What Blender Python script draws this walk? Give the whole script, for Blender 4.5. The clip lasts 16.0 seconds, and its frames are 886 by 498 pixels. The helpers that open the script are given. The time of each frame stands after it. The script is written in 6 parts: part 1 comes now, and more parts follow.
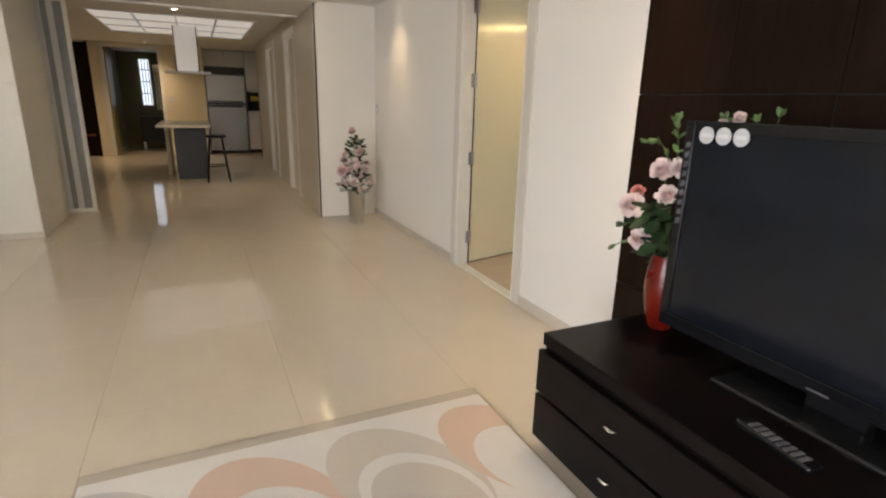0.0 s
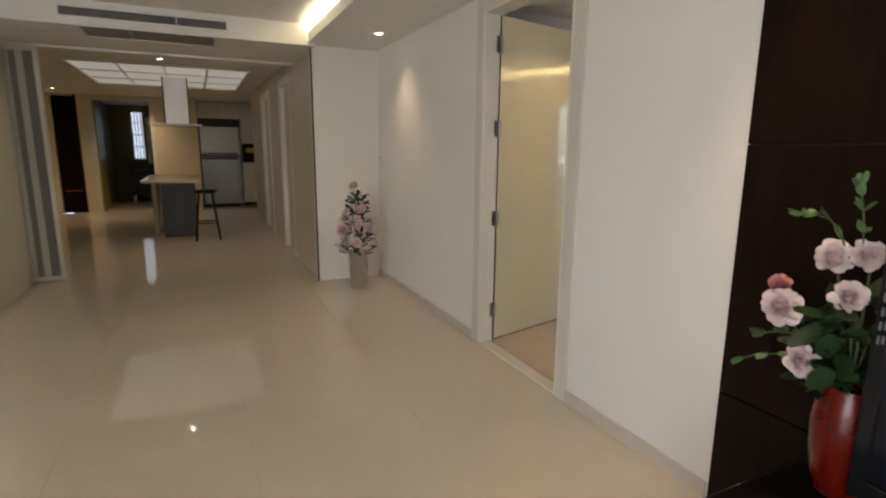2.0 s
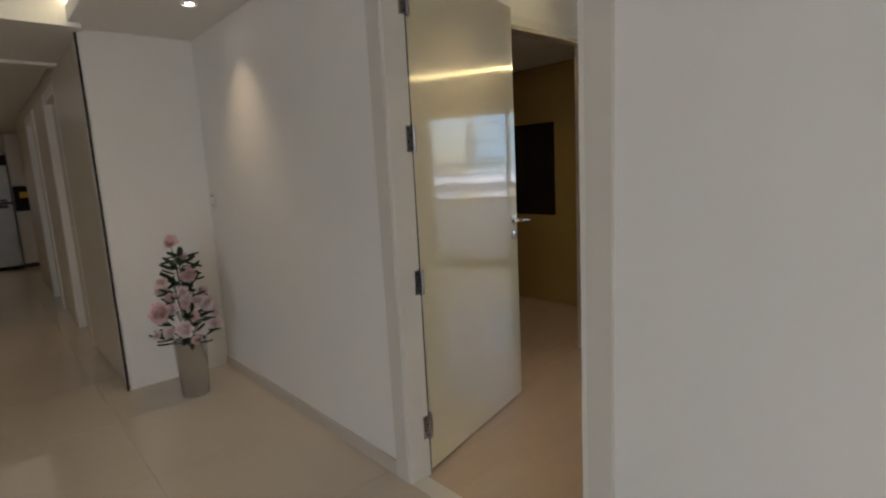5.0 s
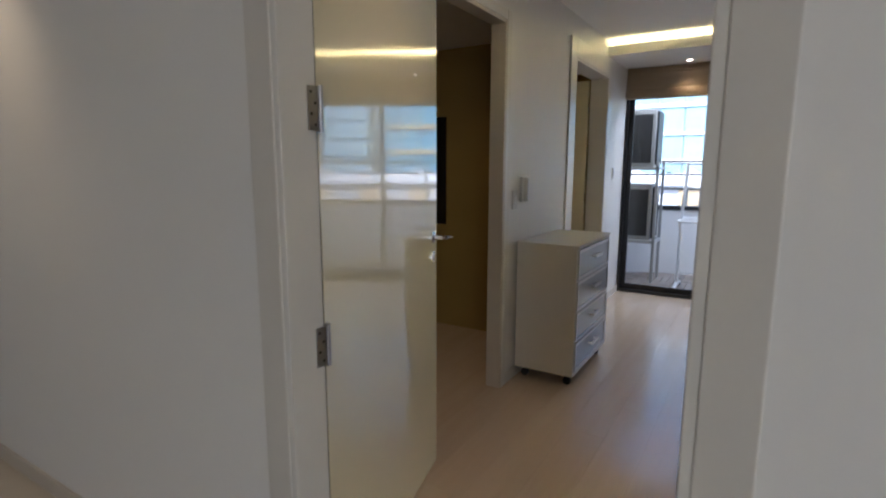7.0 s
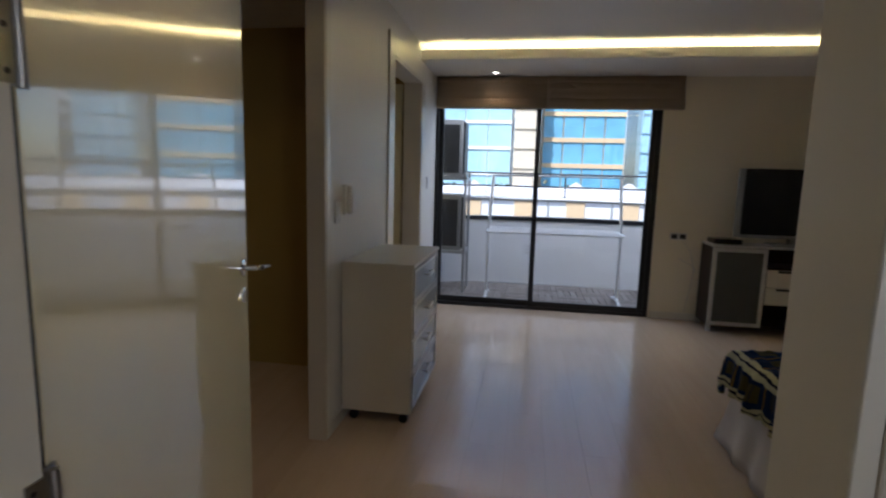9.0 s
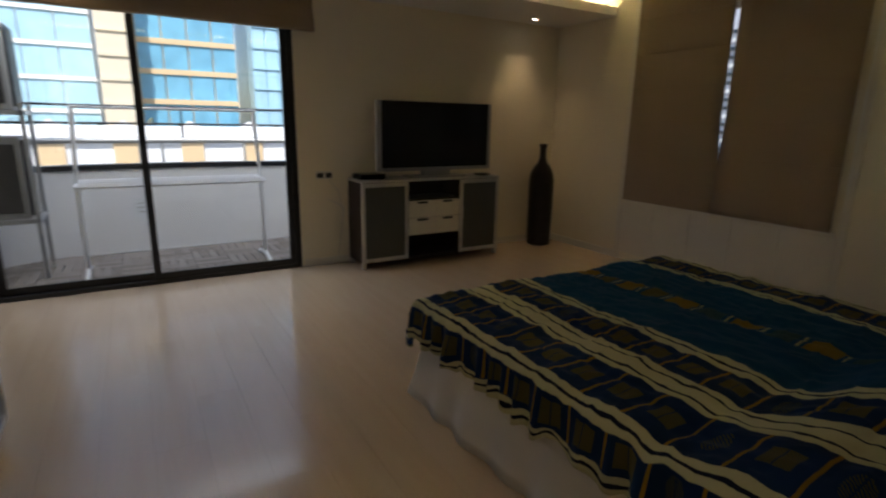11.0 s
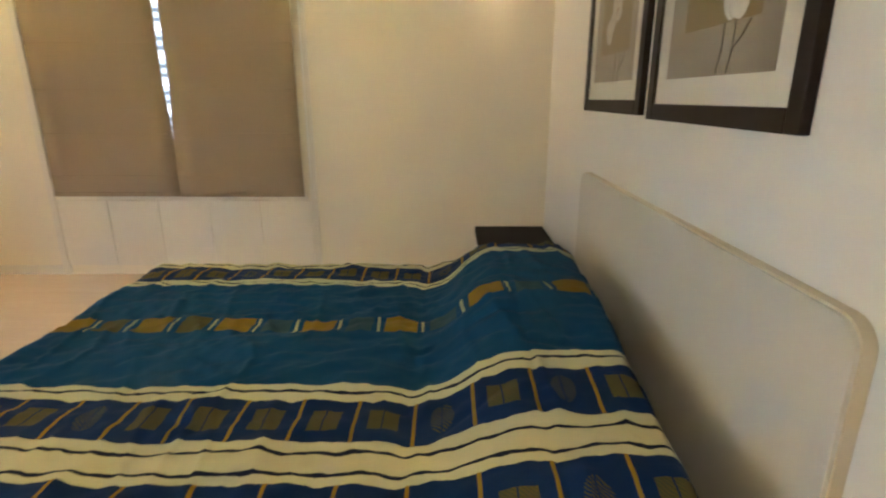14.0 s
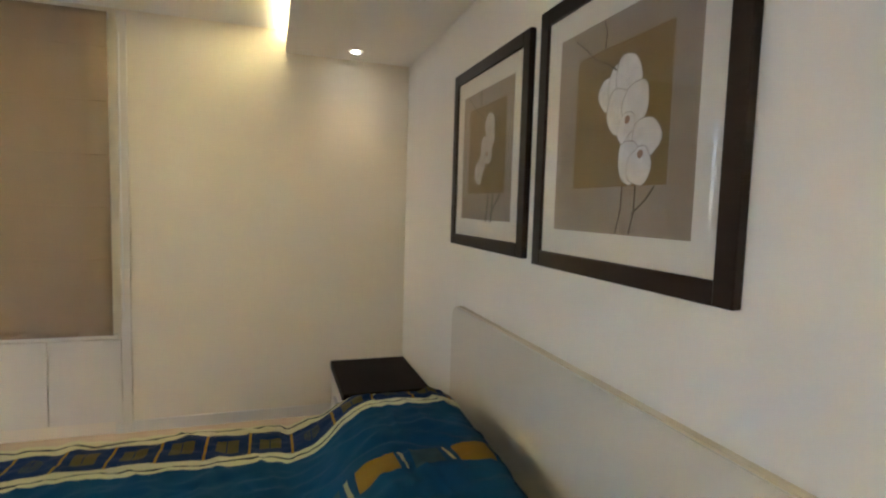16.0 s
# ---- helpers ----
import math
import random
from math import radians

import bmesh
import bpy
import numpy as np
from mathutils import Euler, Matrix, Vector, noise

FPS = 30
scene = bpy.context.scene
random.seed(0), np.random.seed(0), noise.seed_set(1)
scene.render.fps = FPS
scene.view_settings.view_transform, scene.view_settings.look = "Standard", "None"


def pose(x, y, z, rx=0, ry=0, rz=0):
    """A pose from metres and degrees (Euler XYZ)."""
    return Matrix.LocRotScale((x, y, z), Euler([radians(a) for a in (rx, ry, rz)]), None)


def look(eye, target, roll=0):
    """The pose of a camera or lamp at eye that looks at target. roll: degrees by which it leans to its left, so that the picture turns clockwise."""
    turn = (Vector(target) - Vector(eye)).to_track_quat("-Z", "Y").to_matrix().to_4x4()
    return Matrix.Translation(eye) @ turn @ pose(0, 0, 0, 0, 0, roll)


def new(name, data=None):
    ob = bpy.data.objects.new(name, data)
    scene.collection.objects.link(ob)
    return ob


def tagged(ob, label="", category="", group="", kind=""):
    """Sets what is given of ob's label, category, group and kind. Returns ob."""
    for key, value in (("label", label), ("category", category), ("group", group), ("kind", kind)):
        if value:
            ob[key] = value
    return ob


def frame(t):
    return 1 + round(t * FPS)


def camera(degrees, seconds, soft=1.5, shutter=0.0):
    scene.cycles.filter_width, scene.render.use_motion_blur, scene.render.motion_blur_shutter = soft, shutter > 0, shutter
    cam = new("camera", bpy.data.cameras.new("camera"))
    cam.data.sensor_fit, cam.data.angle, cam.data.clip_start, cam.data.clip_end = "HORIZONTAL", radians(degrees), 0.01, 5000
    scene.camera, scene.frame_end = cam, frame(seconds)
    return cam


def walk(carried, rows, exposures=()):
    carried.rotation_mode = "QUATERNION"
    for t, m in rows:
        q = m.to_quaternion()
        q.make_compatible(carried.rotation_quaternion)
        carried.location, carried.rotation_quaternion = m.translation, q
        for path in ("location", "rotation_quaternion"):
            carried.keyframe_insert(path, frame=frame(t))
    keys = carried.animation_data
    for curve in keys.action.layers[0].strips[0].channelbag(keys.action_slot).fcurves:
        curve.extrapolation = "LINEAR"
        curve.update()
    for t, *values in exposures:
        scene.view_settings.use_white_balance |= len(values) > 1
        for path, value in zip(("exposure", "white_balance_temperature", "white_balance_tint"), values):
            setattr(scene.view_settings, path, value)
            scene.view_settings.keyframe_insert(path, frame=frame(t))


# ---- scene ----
cam = camera(80.9, 16.0, soft=2.1, shutter=0.4)
PATH = [
    (0, (0.075, 0.038, 1.337), (0.892, 1.781, 0.794), 1.5),
    (0.5, (0.056, 0.198, 1.348), (0.868, 1.95, 0.826), 0.0),
    (1, (0.094, 0.368, 1.363), (0.883, 2.144, 0.888), -0.5),
    (1.5, (0.18, 0.551, 1.366), (0.947, 2.347, 0.936), -0.0),
    (2, (0.227, 0.743, 1.369), (1.066, 2.519, 0.992), 0.5),
    (2.5, (0.234, 0.978, 1.385), (1.19, 2.703, 1.053), -0.5),
    (3, (0.3, 1.177, 1.378), (1.317, 2.87, 1.065), -0.8),
    (3.2, (0.335, 1.269, 1.388), (1.366, 2.954, 1.078), -1.0),
    (5.3, (0.771, 2.263, 1.377), (2.129, 3.698, 1.066), -1.9),
    (5.5, (0.807, 2.346, 1.379), (2.192, 3.753, 1.058), -0.8),
    (6, (0.915, 2.524, 1.369), (2.404, 3.816, 1.036), 0.4),
    (6.5, (1.004, 2.728, 1.37), (2.614, 3.865, 1.031), -0.8),
    (7, (1.135, 2.886, 1.37), (2.819, 3.919, 1.054), 0.1),
    (7.5, (1.322, 3.04, 1.389), (3.06, 3.979, 1.075), 0.3),
    (8, (1.445, 3.143, 1.395), (3.261, 3.926, 1.093), 0.4),
    (8.1, (1.499, 3.196, 1.395), (3.347, 3.9, 1.1), -0.4),
    (8.2, (1.509, 3.216, 1.388), (3.378, 3.87, 1.107), -0.2),
    (10.3, (2.124, 3.241, 1.35), (4.005, 2.732, 0.902), 1.3),
    (10.4, (2.183, 3.269, 1.358), (4.039, 2.68, 0.904), 1.3),
    (10.5, (2.177, 3.249, 1.351), (4.012, 2.597, 0.892), 1.3),
    (11, (2.296, 3.23, 1.316), (3.968, 2.237, 0.847), 1.0),
    (11.5, (2.39, 3.176, 1.305), (3.886, 1.946, 0.804), 1.1),
    (12, (2.514, 3.065, 1.306), (3.77, 1.608, 0.76), 0.6),
    (12.5, (2.608, 2.94, 1.298), (3.615, 1.309, 0.728), 0.4),
    (13, (2.696, 2.851, 1.286), (3.409, 1.078, 0.697), -0.0),
    (13.5, (2.884, 2.828, 1.309), (3.174, 0.937, 0.725), -0.9),
    (14, (2.949, 2.802, 1.31), (2.967, 0.882, 0.749), -0.1),
    (14.5, (2.954, 2.698, 1.314), (2.732, 0.789, 0.761), -0.4),
    (15, (2.972, 2.6, 1.35), (2.631, 0.676, 0.923), -0.6),
    (15.5, (3.011, 2.553, 1.391), (2.55, 0.623, 1.141), 1.7),
    (16, (3.112, 2.521, 1.42), (2.485, 0.628, 1.262), 1.7),
]
EXPOSURES = [(0, 2.18, 6050, 15), (1.5, 1.77, 6050, 15), (3, 1.40, 5850, 15), (5.5, 1.13, 5650, 15), (6.5, 1.12, 5500, 15), (7.5, 0.87, 5400, 16), (8.2, 0.72, 5400, 16), (10.3, -0.05, 6000, 14), (11, 0.34, 6250, 13), (11.5, 1.1, 6600, 12), (12, 1.92, 6800, 11), (13, 2.87, 6500, 11), (14, 2.98, 6100, 12), (16, 2.80, 5600, 13)]
walk(cam, [(t, look(e, g, r)) for t, e, g, r in PATH], EXPOSURES)


LIVING_Z, SOFFIT_Z, TRAY_Z = 2.51, 2.345, 2.50


# ---------- world and light ----------
world = bpy.data.worlds.new("world")
scene.world = world
world.use_nodes = True
sky = world.node_tree.nodes.new("ShaderNodeTexSky")
sky.sky_type, sky.sun_disc = "NISHITA", False
sky.sun_elevation, sky.sun_rotation = radians(52), radians(300)
backing = world.node_tree.nodes["Background"]
backing.inputs["Strength"].default_value = 0.15
world.node_tree.links.new(sky.outputs["Color"], backing.inputs["Color"])


def lamp(name, kind, matrix, energy, color, **settings):
    data = bpy.data.lights.new(name, kind)
    data.energy, data.color = energy, color
    if "size" in settings:
        data.shape, data.size, data.size_y = "RECTANGLE", settings["size"][0], settings["size"][1]
    if "cone" in settings:
        data.spot_size, data.spot_blend, data.shadow_soft_size = radians(settings["cone"]), settings["blend"], 0.025
    if "angle" in settings:
        data.angle = radians(settings["angle"])
    ob = new(name, data)
    ob.matrix_world = matrix
    return ob


WARM = (1.0, 0.71, 0.40)
lamp("sun", "SUN", look((-20, 12, 30), (0, 0, 0)), 5.0, (1.0, 0.96, 0.9), angle=0.6)
# added area lamp: daylight of the living room from an assumed, unseen west window
lamp("living_fill", "AREA", look((-4.17, -1.5, 1.35), (0, -0.9, 1.1)), 39, (1.0, 0.97, 0.93), size=(2.9, 2.0))
# added area lamp that lifts the skylight on the balcony in front of its door
lamp("balcony_fill", "AREA", look((7.36, 2.95, 2.42), (7.37, 2.95, 0.0)), 15, (0.94, 0.97, 1.0), size=(2.6, 0.4))
# added lamp, unseen above the lintel, for more sky light through the balcony door
lamp("door_fill", "AREA", look((8.2, 3.05, 3.6), (5.6, 2.95, 0.0)), 18, (0.95, 0.98, 1.0), size=(2.4, 0.9))
# downlights: place, watts, cone
for sx, sy, sz, watts, cone in ((1.74, 5.27, SOFFIT_Z, 7, 94), (1.74, 1.78, SOFFIT_Z, 15, 58), (1.74, 0.6, SOFFIT_Z, 2.0, 80), (6.72, 3.58, 2.365, 4, 110), (6.72, -0.44, 2.365, 10, 92),
                                (2.62, -0.78, 2.365, 1.5, 96), (2.61, 3.6, 2.365, 7, 110), (-2.0, 12.6, 2.4, 14, 100), (3.9, 5.1, 2.3, 4.5, 140), (5.6, 5.1, 2.3, 5, 140), (-0.055, 8.06, 2.4, 11, 120), (-0.76, 13.2, 2.4, 20, 120)):
    lamp("downlight_lamp", "SPOT", look((sx, sy, sz - 0.012), (sx, sy, 0)), watts, WARM, cone=cone, blend=1.0)


# ---------- materials ----------
def nodes_of(name):
    m = bpy.data.materials.new(name)
    m.use_nodes = True
    return m, m.node_tree, m.node_tree.nodes["Principled BSDF"]


def add(tree, kind, inputs=(), **settings):
    n = tree.nodes.new(kind)
    for key, value in settings.items():
        setattr(n, key, value)
    for key, value in dict(inputs).items():
        if hasattr(value, "is_linked") or hasattr(value, "links"):
            tree.links.new(value, n.inputs[key])
        else:
            n.inputs[key].default_value = value
    return n


def maths(tree, op, a, b=0.0, c=0.0):
    n = tree.nodes.new("ShaderNodeMath")
    n.operation = op
    for i, v in enumerate((a, b, c)):
        if hasattr(v, "links"):
            tree.links.new(v, n.inputs[i])
        else:
            n.inputs[i].default_value = v
    return n.outputs[0]


def mixed(tree, factor, a, b):
    n = tree.nodes.new("ShaderNodeMix")
    n.data_type = "RGBA"
    for key, v in ((0, factor), (6, a), (7, b)):
        if hasattr(v, "links"):
            tree.links.new(v, n.inputs[key])
        else:
            n.inputs[key].default_value = (*v, 1) if isinstance(v, tuple) and len(v) == 3 else v
    return n.outputs[2]


def plain(name, color, rough=0.5, metal=0.0, vary=0.06, scale=3.0, grain=120.0, bump=0.05, stretch=(1, 1, 1), coat=0.0, piece=0.0, spec=0.5):
    """A surface with two scales of variation, in metres."""
    m, tree, out = nodes_of(name)
    where = add(tree, "ShaderNodeTexCoord").outputs["Object"]
    where = add(tree, "ShaderNodeMapping", {"Vector": where, "Scale": stretch}).outputs[0]
    big = add(tree, "ShaderNodeTexNoise", {"Vector": where, "Scale": scale, "Detail": 4.0}).outputs["Fac"]
    small = add(tree, "ShaderNodeTexNoise", {"Vector": where, "Scale": grain, "Detail": 3.0}).outputs["Fac"]
    both = maths(tree, "ADD", maths(tree, "MULTIPLY", big, 0.65), maths(tree, "MULTIPLY", small, 0.35))
    if piece:
        own = add(tree, "ShaderNodeObjectInfo").outputs["Random"]
        both = maths(tree, "ADD", both, maths(tree, "MULTIPLY", maths(tree, "SUBTRACT", own, 0.5), piece))
    low = tuple(max(c * (1 - vary * 1.6), 0) for c in color)
    high = tuple(min(c * (1 + vary * 1.6), 1) for c in color)
    tree.links.new(mixed(tree, both, low, high), out.inputs["Base Color"])
    r = maths(tree, "ADD", maths(tree, "MULTIPLY", maths(tree, "SUBTRACT", big, 0.5), 0.25 * rough), rough)
    tree.links.new(r, out.inputs["Roughness"])
    out.inputs["Metallic"].default_value = metal
    out.inputs["Specular IOR Level"].default_value = spec
    out.inputs["Coat Weight"].default_value = coat
    out.inputs["Coat Roughness"].default_value = 0.03
    if bump:
        b = add(tree, "ShaderNodeBump", {"Height": small, "Strength": bump, "Distance": 0.002})
        tree.links.new(b.outputs[0], out.inputs["Normal"])
    return m


def glowing(name, color, strength):
    m, tree, out = nodes_of(name)
    out.inputs["Base Color"].default_value = (*color, 1)
    out.inputs["Emission Color"].default_value = (*color, 1)
    out.inputs["Emission Strength"].default_value = strength
    return m


def glassy(name, color=(1, 1, 1), rough=0.0):
    m, tree, out = nodes_of(name)
    clear = add(tree, "ShaderNodeBsdfTransparent", {"Color": (*color, 1)})
    shine = add(tree, "ShaderNodeBsdfGlossy", {"Color": (1, 1, 1, 1), "Roughness": max(rough, 0.01)})
    facing = add(tree, "ShaderNodeLayerWeight", {"Blend": 0.5}).outputs["Facing"]
    edge = maths(tree, "ADD", maths(tree, "MULTIPLY", maths(tree, "POWER", facing, 5.0), 0.5), 0.03)
    both = add(tree, "ShaderNodeMixShader", {0: edge})
    tree.links.new(clear.outputs[0], both.inputs[1])
    tree.links.new(shine.outputs[0], both.inputs[2])
    tree.links.new(both.outputs[0], tree.nodes["Material Output"].inputs["Surface"])
    return m


def wooden(name, dark, light, rough=0.35, along=(1, 12, 12), scale=2.0, coat=0.0, piece=0.0, spec=0.5, relief=0.08, haze=0.2):
    m, tree, out = nodes_of(name)
    where = add(tree, "ShaderNodeTexCoord").outputs["Object"]
    if piece:
        own = add(tree, "ShaderNodeObjectInfo").outputs["Random"]
        where = add(tree, "ShaderNodeVectorMath", {0: where, 1: add(tree, "ShaderNodeCombineXYZ", {0: maths(tree, "MULTIPLY", own, 37.0), 1: maths(tree, "MULTIPLY", own, 11.0)}).outputs[0]}).outputs[0]
    where = add(tree, "ShaderNodeMapping", {"Vector": where, "Scale": along}).outputs[0]
    streak = add(tree, "ShaderNodeTexNoise", {"Vector": where, "Scale": scale, "Detail": 6.0, "Roughness": 0.65, "Distortion": 0.4}).outputs["Fac"]
    fine = add(tree, "ShaderNodeTexNoise", {"Vector": where, "Scale": scale * 14, "Detail": 3.0}).outputs["Fac"]
    both = maths(tree, "ADD", maths(tree, "MULTIPLY", streak, 0.92), maths(tree, "MULTIPLY", fine, 0.08))
    if piece:
        both = maths(tree, "ADD", both, maths(tree, "MULTIPLY", maths(tree, "SUBTRACT", own, 0.5), piece))
    ramp = add(tree, "ShaderNodeMapRange", {0: both, 1: 0.3, 2: 0.7})
    tree.links.new(mixed(tree, ramp.outputs[0], dark, light), out.inputs["Base Color"])
    out.inputs["Roughness"].default_value = rough
    if relief:
        tree.links.new(maths(tree, "ADD", maths(tree, "MULTIPLY", fine, 0.12), rough - 0.06), out.inputs["Roughness"])
    out.inputs["Coat Weight"].default_value = coat
    out.inputs["Coat Roughness"].default_value = haze
    out.inputs["Specular IOR Level"].default_value = spec
    if relief:
        b = add(tree, "ShaderNodeBump", {"Height": fine, "Strength": relief, "Distance": 0.001})
        tree.links.new(b.outputs[0], out.inputs["Normal"])
    return m


WALL = plain("wall_paint", (0.80, 0.775, 0.715), 0.55, vary=0.02, scale=1.2, grain=220, bump=0.06)
CEIL = plain("ceiling_paint", (0.82, 0.80, 0.75), 0.7, vary=0.015, grain=200, bump=0.03)
TRIM = plain("trim_paint", (0.74, 0.71, 0.63), 0.3, vary=0.02, bump=0.02)
# trim paint again, darkened for the door frame face turned from the light
TRIM_SHADED = plain("shaded_trim_paint", (0.66, 0.62, 0.54), 0.35, vary=0.03, bump=0.02)
DOOR = plain("door_lacquer", (0.76, 0.70, 0.47), 0.12, vary=0.02, scale=1.0, bump=0.0, coat=1.0)
CLOSET = plain("closet_laminate", (0.56, 0.49, 0.37), 0.35, vary=0.02, bump=0.02)
WALL_CREAM = plain("cream_wall_paint", (0.76, 0.68, 0.48), 0.55, vary=0.03, scale=1.2, grain=220, bump=0.06)
BED_CREAM = plain("bedroom_cream_paint", (0.80, 0.735, 0.58), 0.55, vary=0.03, scale=1.2, grain=220, bump=0.06)
CREAM = plain("cream_laminate", (0.72, 0.69, 0.61), 0.35, vary=0.02, bump=0.02)
TILE = plain("porcelain_tile", (0.645, 0.57, 0.45), 0.05, vary=0.04, scale=2.5, grain=60, bump=0.0, piece=0.10, spec=0.8)
GROUT = plain("grout", (0.44, 0.385, 0.31), 0.8)
SKIRT = plain("stone_skirting", (0.58, 0.52, 0.43), 0.3, vary=0.05)
PLANK = wooden("pale_laminate", (0.62, 0.475, 0.33), (0.67, 0.525, 0.375), 0.27, (0.8, 9, 9), 1.3, coat=0.7, piece=0.06, relief=0.0, haze=0.13)
WENGE = wooden("wenge_panel", (0.006, 0.0027, 0.0016), (0.015, 0.007, 0.004), 0.42, (14, 14, 1.0), 2.0, spec=0.12)
WENGE_TOP = wooden("wenge_furniture", (0.004, 0.0027, 0.0024), (0.009, 0.006, 0.005), 0.32, (14, 1.0, 14), 2.0, spec=0.12)
STEEL = plain("brushed_steel", (0.62, 0.63, 0.65), 0.2, 1.0, vary=0.06, grain=300, stretch=(1, 1, 0.05), bump=0.02)
CHROME = plain("chrome", (0.72, 0.72, 0.72), 0.12, 1.0, vary=0.02, bump=0)
ALU = plain("aluminium", (0.6, 0.59, 0.57), 0.4, 0.7, vary=0.04, bump=0.02)
BLACK = plain("black_aluminium", (0.012, 0.012, 0.013), 0.4, vary=0.1)
BLACK_GLOSS = plain("black_plastic", (0.008, 0.008, 0.009), 0.15, vary=0.05, bump=0)
SCREEN = plain("screen_glass", (0.007, 0.009, 0.013), 0.14, vary=0.03, bump=0, spec=0.4)
WHITE = plain("white_plastic", (0.78, 0.78, 0.76), 0.35, vary=0.02, bump=0)
WHITE_WOOD = plain("white_laminate", (0.74, 0.70, 0.60), 0.35, vary=0.02, bump=0.02)
DARK_GREY = plain("dark_lacquer", (0.03, 0.03, 0.034), 0.35, vary=0.08)
GLASS = glassy("window_glass", (0.99, 0.995, 0.995))
SLAT_GREY = plain("grey_slat", (0.26, 0.25, 0.24), 0.5, vary=0.05)
CLEAR = glassy("clear_glass", (0.86, 0.92, 0.92))
LED = glowing("led_strip", (1.0, 0.84, 0.50), 14.0)
LED_ROOM = glowing("bedroom_led_strip", (1.0, 0.81, 0.40), 12.5)
LED_WINDOW = glowing("window_side_led_strip", (1.0, 0.80, 0.37), 17.0)
BULB = glowing("downlight_bulb", (1.0, 0.86, 0.66), 14.0)
HINGE = plain("hinge_steel", (0.42, 0.415, 0.41), 0.32, 1.0, vary=0.12, scale=30, bump=0.02)
DIFFUSER = glowing("light_diffuser", (1.0, 0.93, 0.78), 0.085)
# the dressing room's dim amber light is put into this base colour
AMBER_DIM = plain("amber_dim_laminate", (0.34, 0.225, 0.055), 0.5, vary=0.08)
BLIND = plain("blind_fabric", (0.34, 0.26, 0.175), 0.9, vary=0.08, grain=500, bump=0.2)


# ---------- building helpers ----------
def box(bm, x0, y0, z0, x1, y1, z1, bevel=0.0):
    before = set(bm.faces)
    made = bmesh.ops.create_cube(bm, size=1.0)["verts"]
    for v in made:
        v.co = Vector(((x0 + x1) / 2 + v.co.x * (x1 - x0), (y0 + y1) / 2 + v.co.y * (y1 - y0), (z0 + z1) / 2 + v.co.z * (z1 - z0)))
    if bevel:
        edges = list({e for v in made for e in v.link_edges})
        bmesh.ops.bevel(bm, geom=edges, offset=bevel, segments=2, profile=0.5, affect="EDGES", clamp_overlap=True)
    for f in set(bm.faces) - before:
        f.normal_update()
        if max(abs(c) for c in f.normal) > 0.9999:
            f.material_index = 1          # flat sides, told apart from rounded edges
    return bm


def boxes(*rows, bevel=0.0):
    bm = bmesh.new()
    for r in rows:
        box(bm, *r, bevel=bevel)
    return bm


def lathe(rings, sides=32, bm=None, at=(0, 0, 0), closed=True):
    """A turned body from (radius, height) rings."""
    bm = bm or bmesh.new()
    loops = []
    for r, z in rings:
        loops.append([bm.verts.new((at[0] + r * math.cos(2 * math.pi * i / sides), at[1] + r * math.sin(2 * math.pi * i / sides), at[2] + z)) for i in range(sides)])
    for a, b in zip(loops, loops[1:]):
        for i in range(sides):
            bm.faces.new((a[i], a[(i + 1) % sides], b[(i + 1) % sides], b[i]))
    if closed:
        bm.faces.new(loops[0][::-1])
        bm.faces.new(loops[-1])
    return bm


def tube(points, radius, sides=8, bm=None):
    """A round bar along points."""
    bm = bm or bmesh.new()
    pts = [Vector(p) for p in points]
    rings = []
    for i, p in enumerate(pts):
        ahead = (pts[min(i + 1, len(pts) - 1)] - pts[max(i - 1, 0)]).normalized()
        side = ahead.cross(Vector((0, 0, 1)) if abs(ahead.z) < 0.9 else Vector((1, 0, 0))).normalized()
        up = side.cross(ahead)
        r = radius[i] if isinstance(radius, (list, tuple)) else radius
        rings.append([bm.verts.new(p + r * (math.cos(2 * math.pi * k / sides) * side + math.sin(2 * math.pi * k / sides) * up)) for k in range(sides)])
    for a, b in zip(rings, rings[1:]):
        for k in range(sides):
            bm.faces.new((a[k], a[(k + 1) % sides], b[(k + 1) % sides], b[k]))
    bm.faces.new(rings[0][::-1])
    bm.faces.new(rings[-1])
    return bm


def finished(name, bm, material, smooth=False):
    bmesh.ops.recalc_face_normals(bm, faces=bm.faces)
    for f in bm.faces:
        f.smooth = smooth and f.material_index == 0
        f.material_index = 0
    rounded = [f.smooth for f in bm.faces]
    me = bpy.data.meshes.new(name)
    bm.to_mesh(me)
    bm.free()
    me.materials.append(material)
    if smooth:
        me.set_sharp_from_angle(angle=radians(50))
        for p, round_face in zip(me.polygons, rounded):
            p.use_smooth = round_face
    return me


def part(name, bm, material, parent, label="", smooth=True):
    ob = new(name, finished(name, bm, material, smooth))
    ob.parent = parent
    if label:
        tagged(ob, label)
    return ob


def thing(name, matrix, label, category, group="", kind=""):
    ob = new(name)
    ob.empty_display_size = 0.1
    ob.matrix_world = matrix
    return tagged(ob, label, category, group, kind)


def single(name, bm, material, label, category, group="", kind="", smooth=True):
    return tagged(new(name, finished(name, bm, material, smooth)), label, category, group, kind)


def setting(name, bm, material, label, category):
    return single(name, bm, material, label, category, kind="structure", smooth=False)


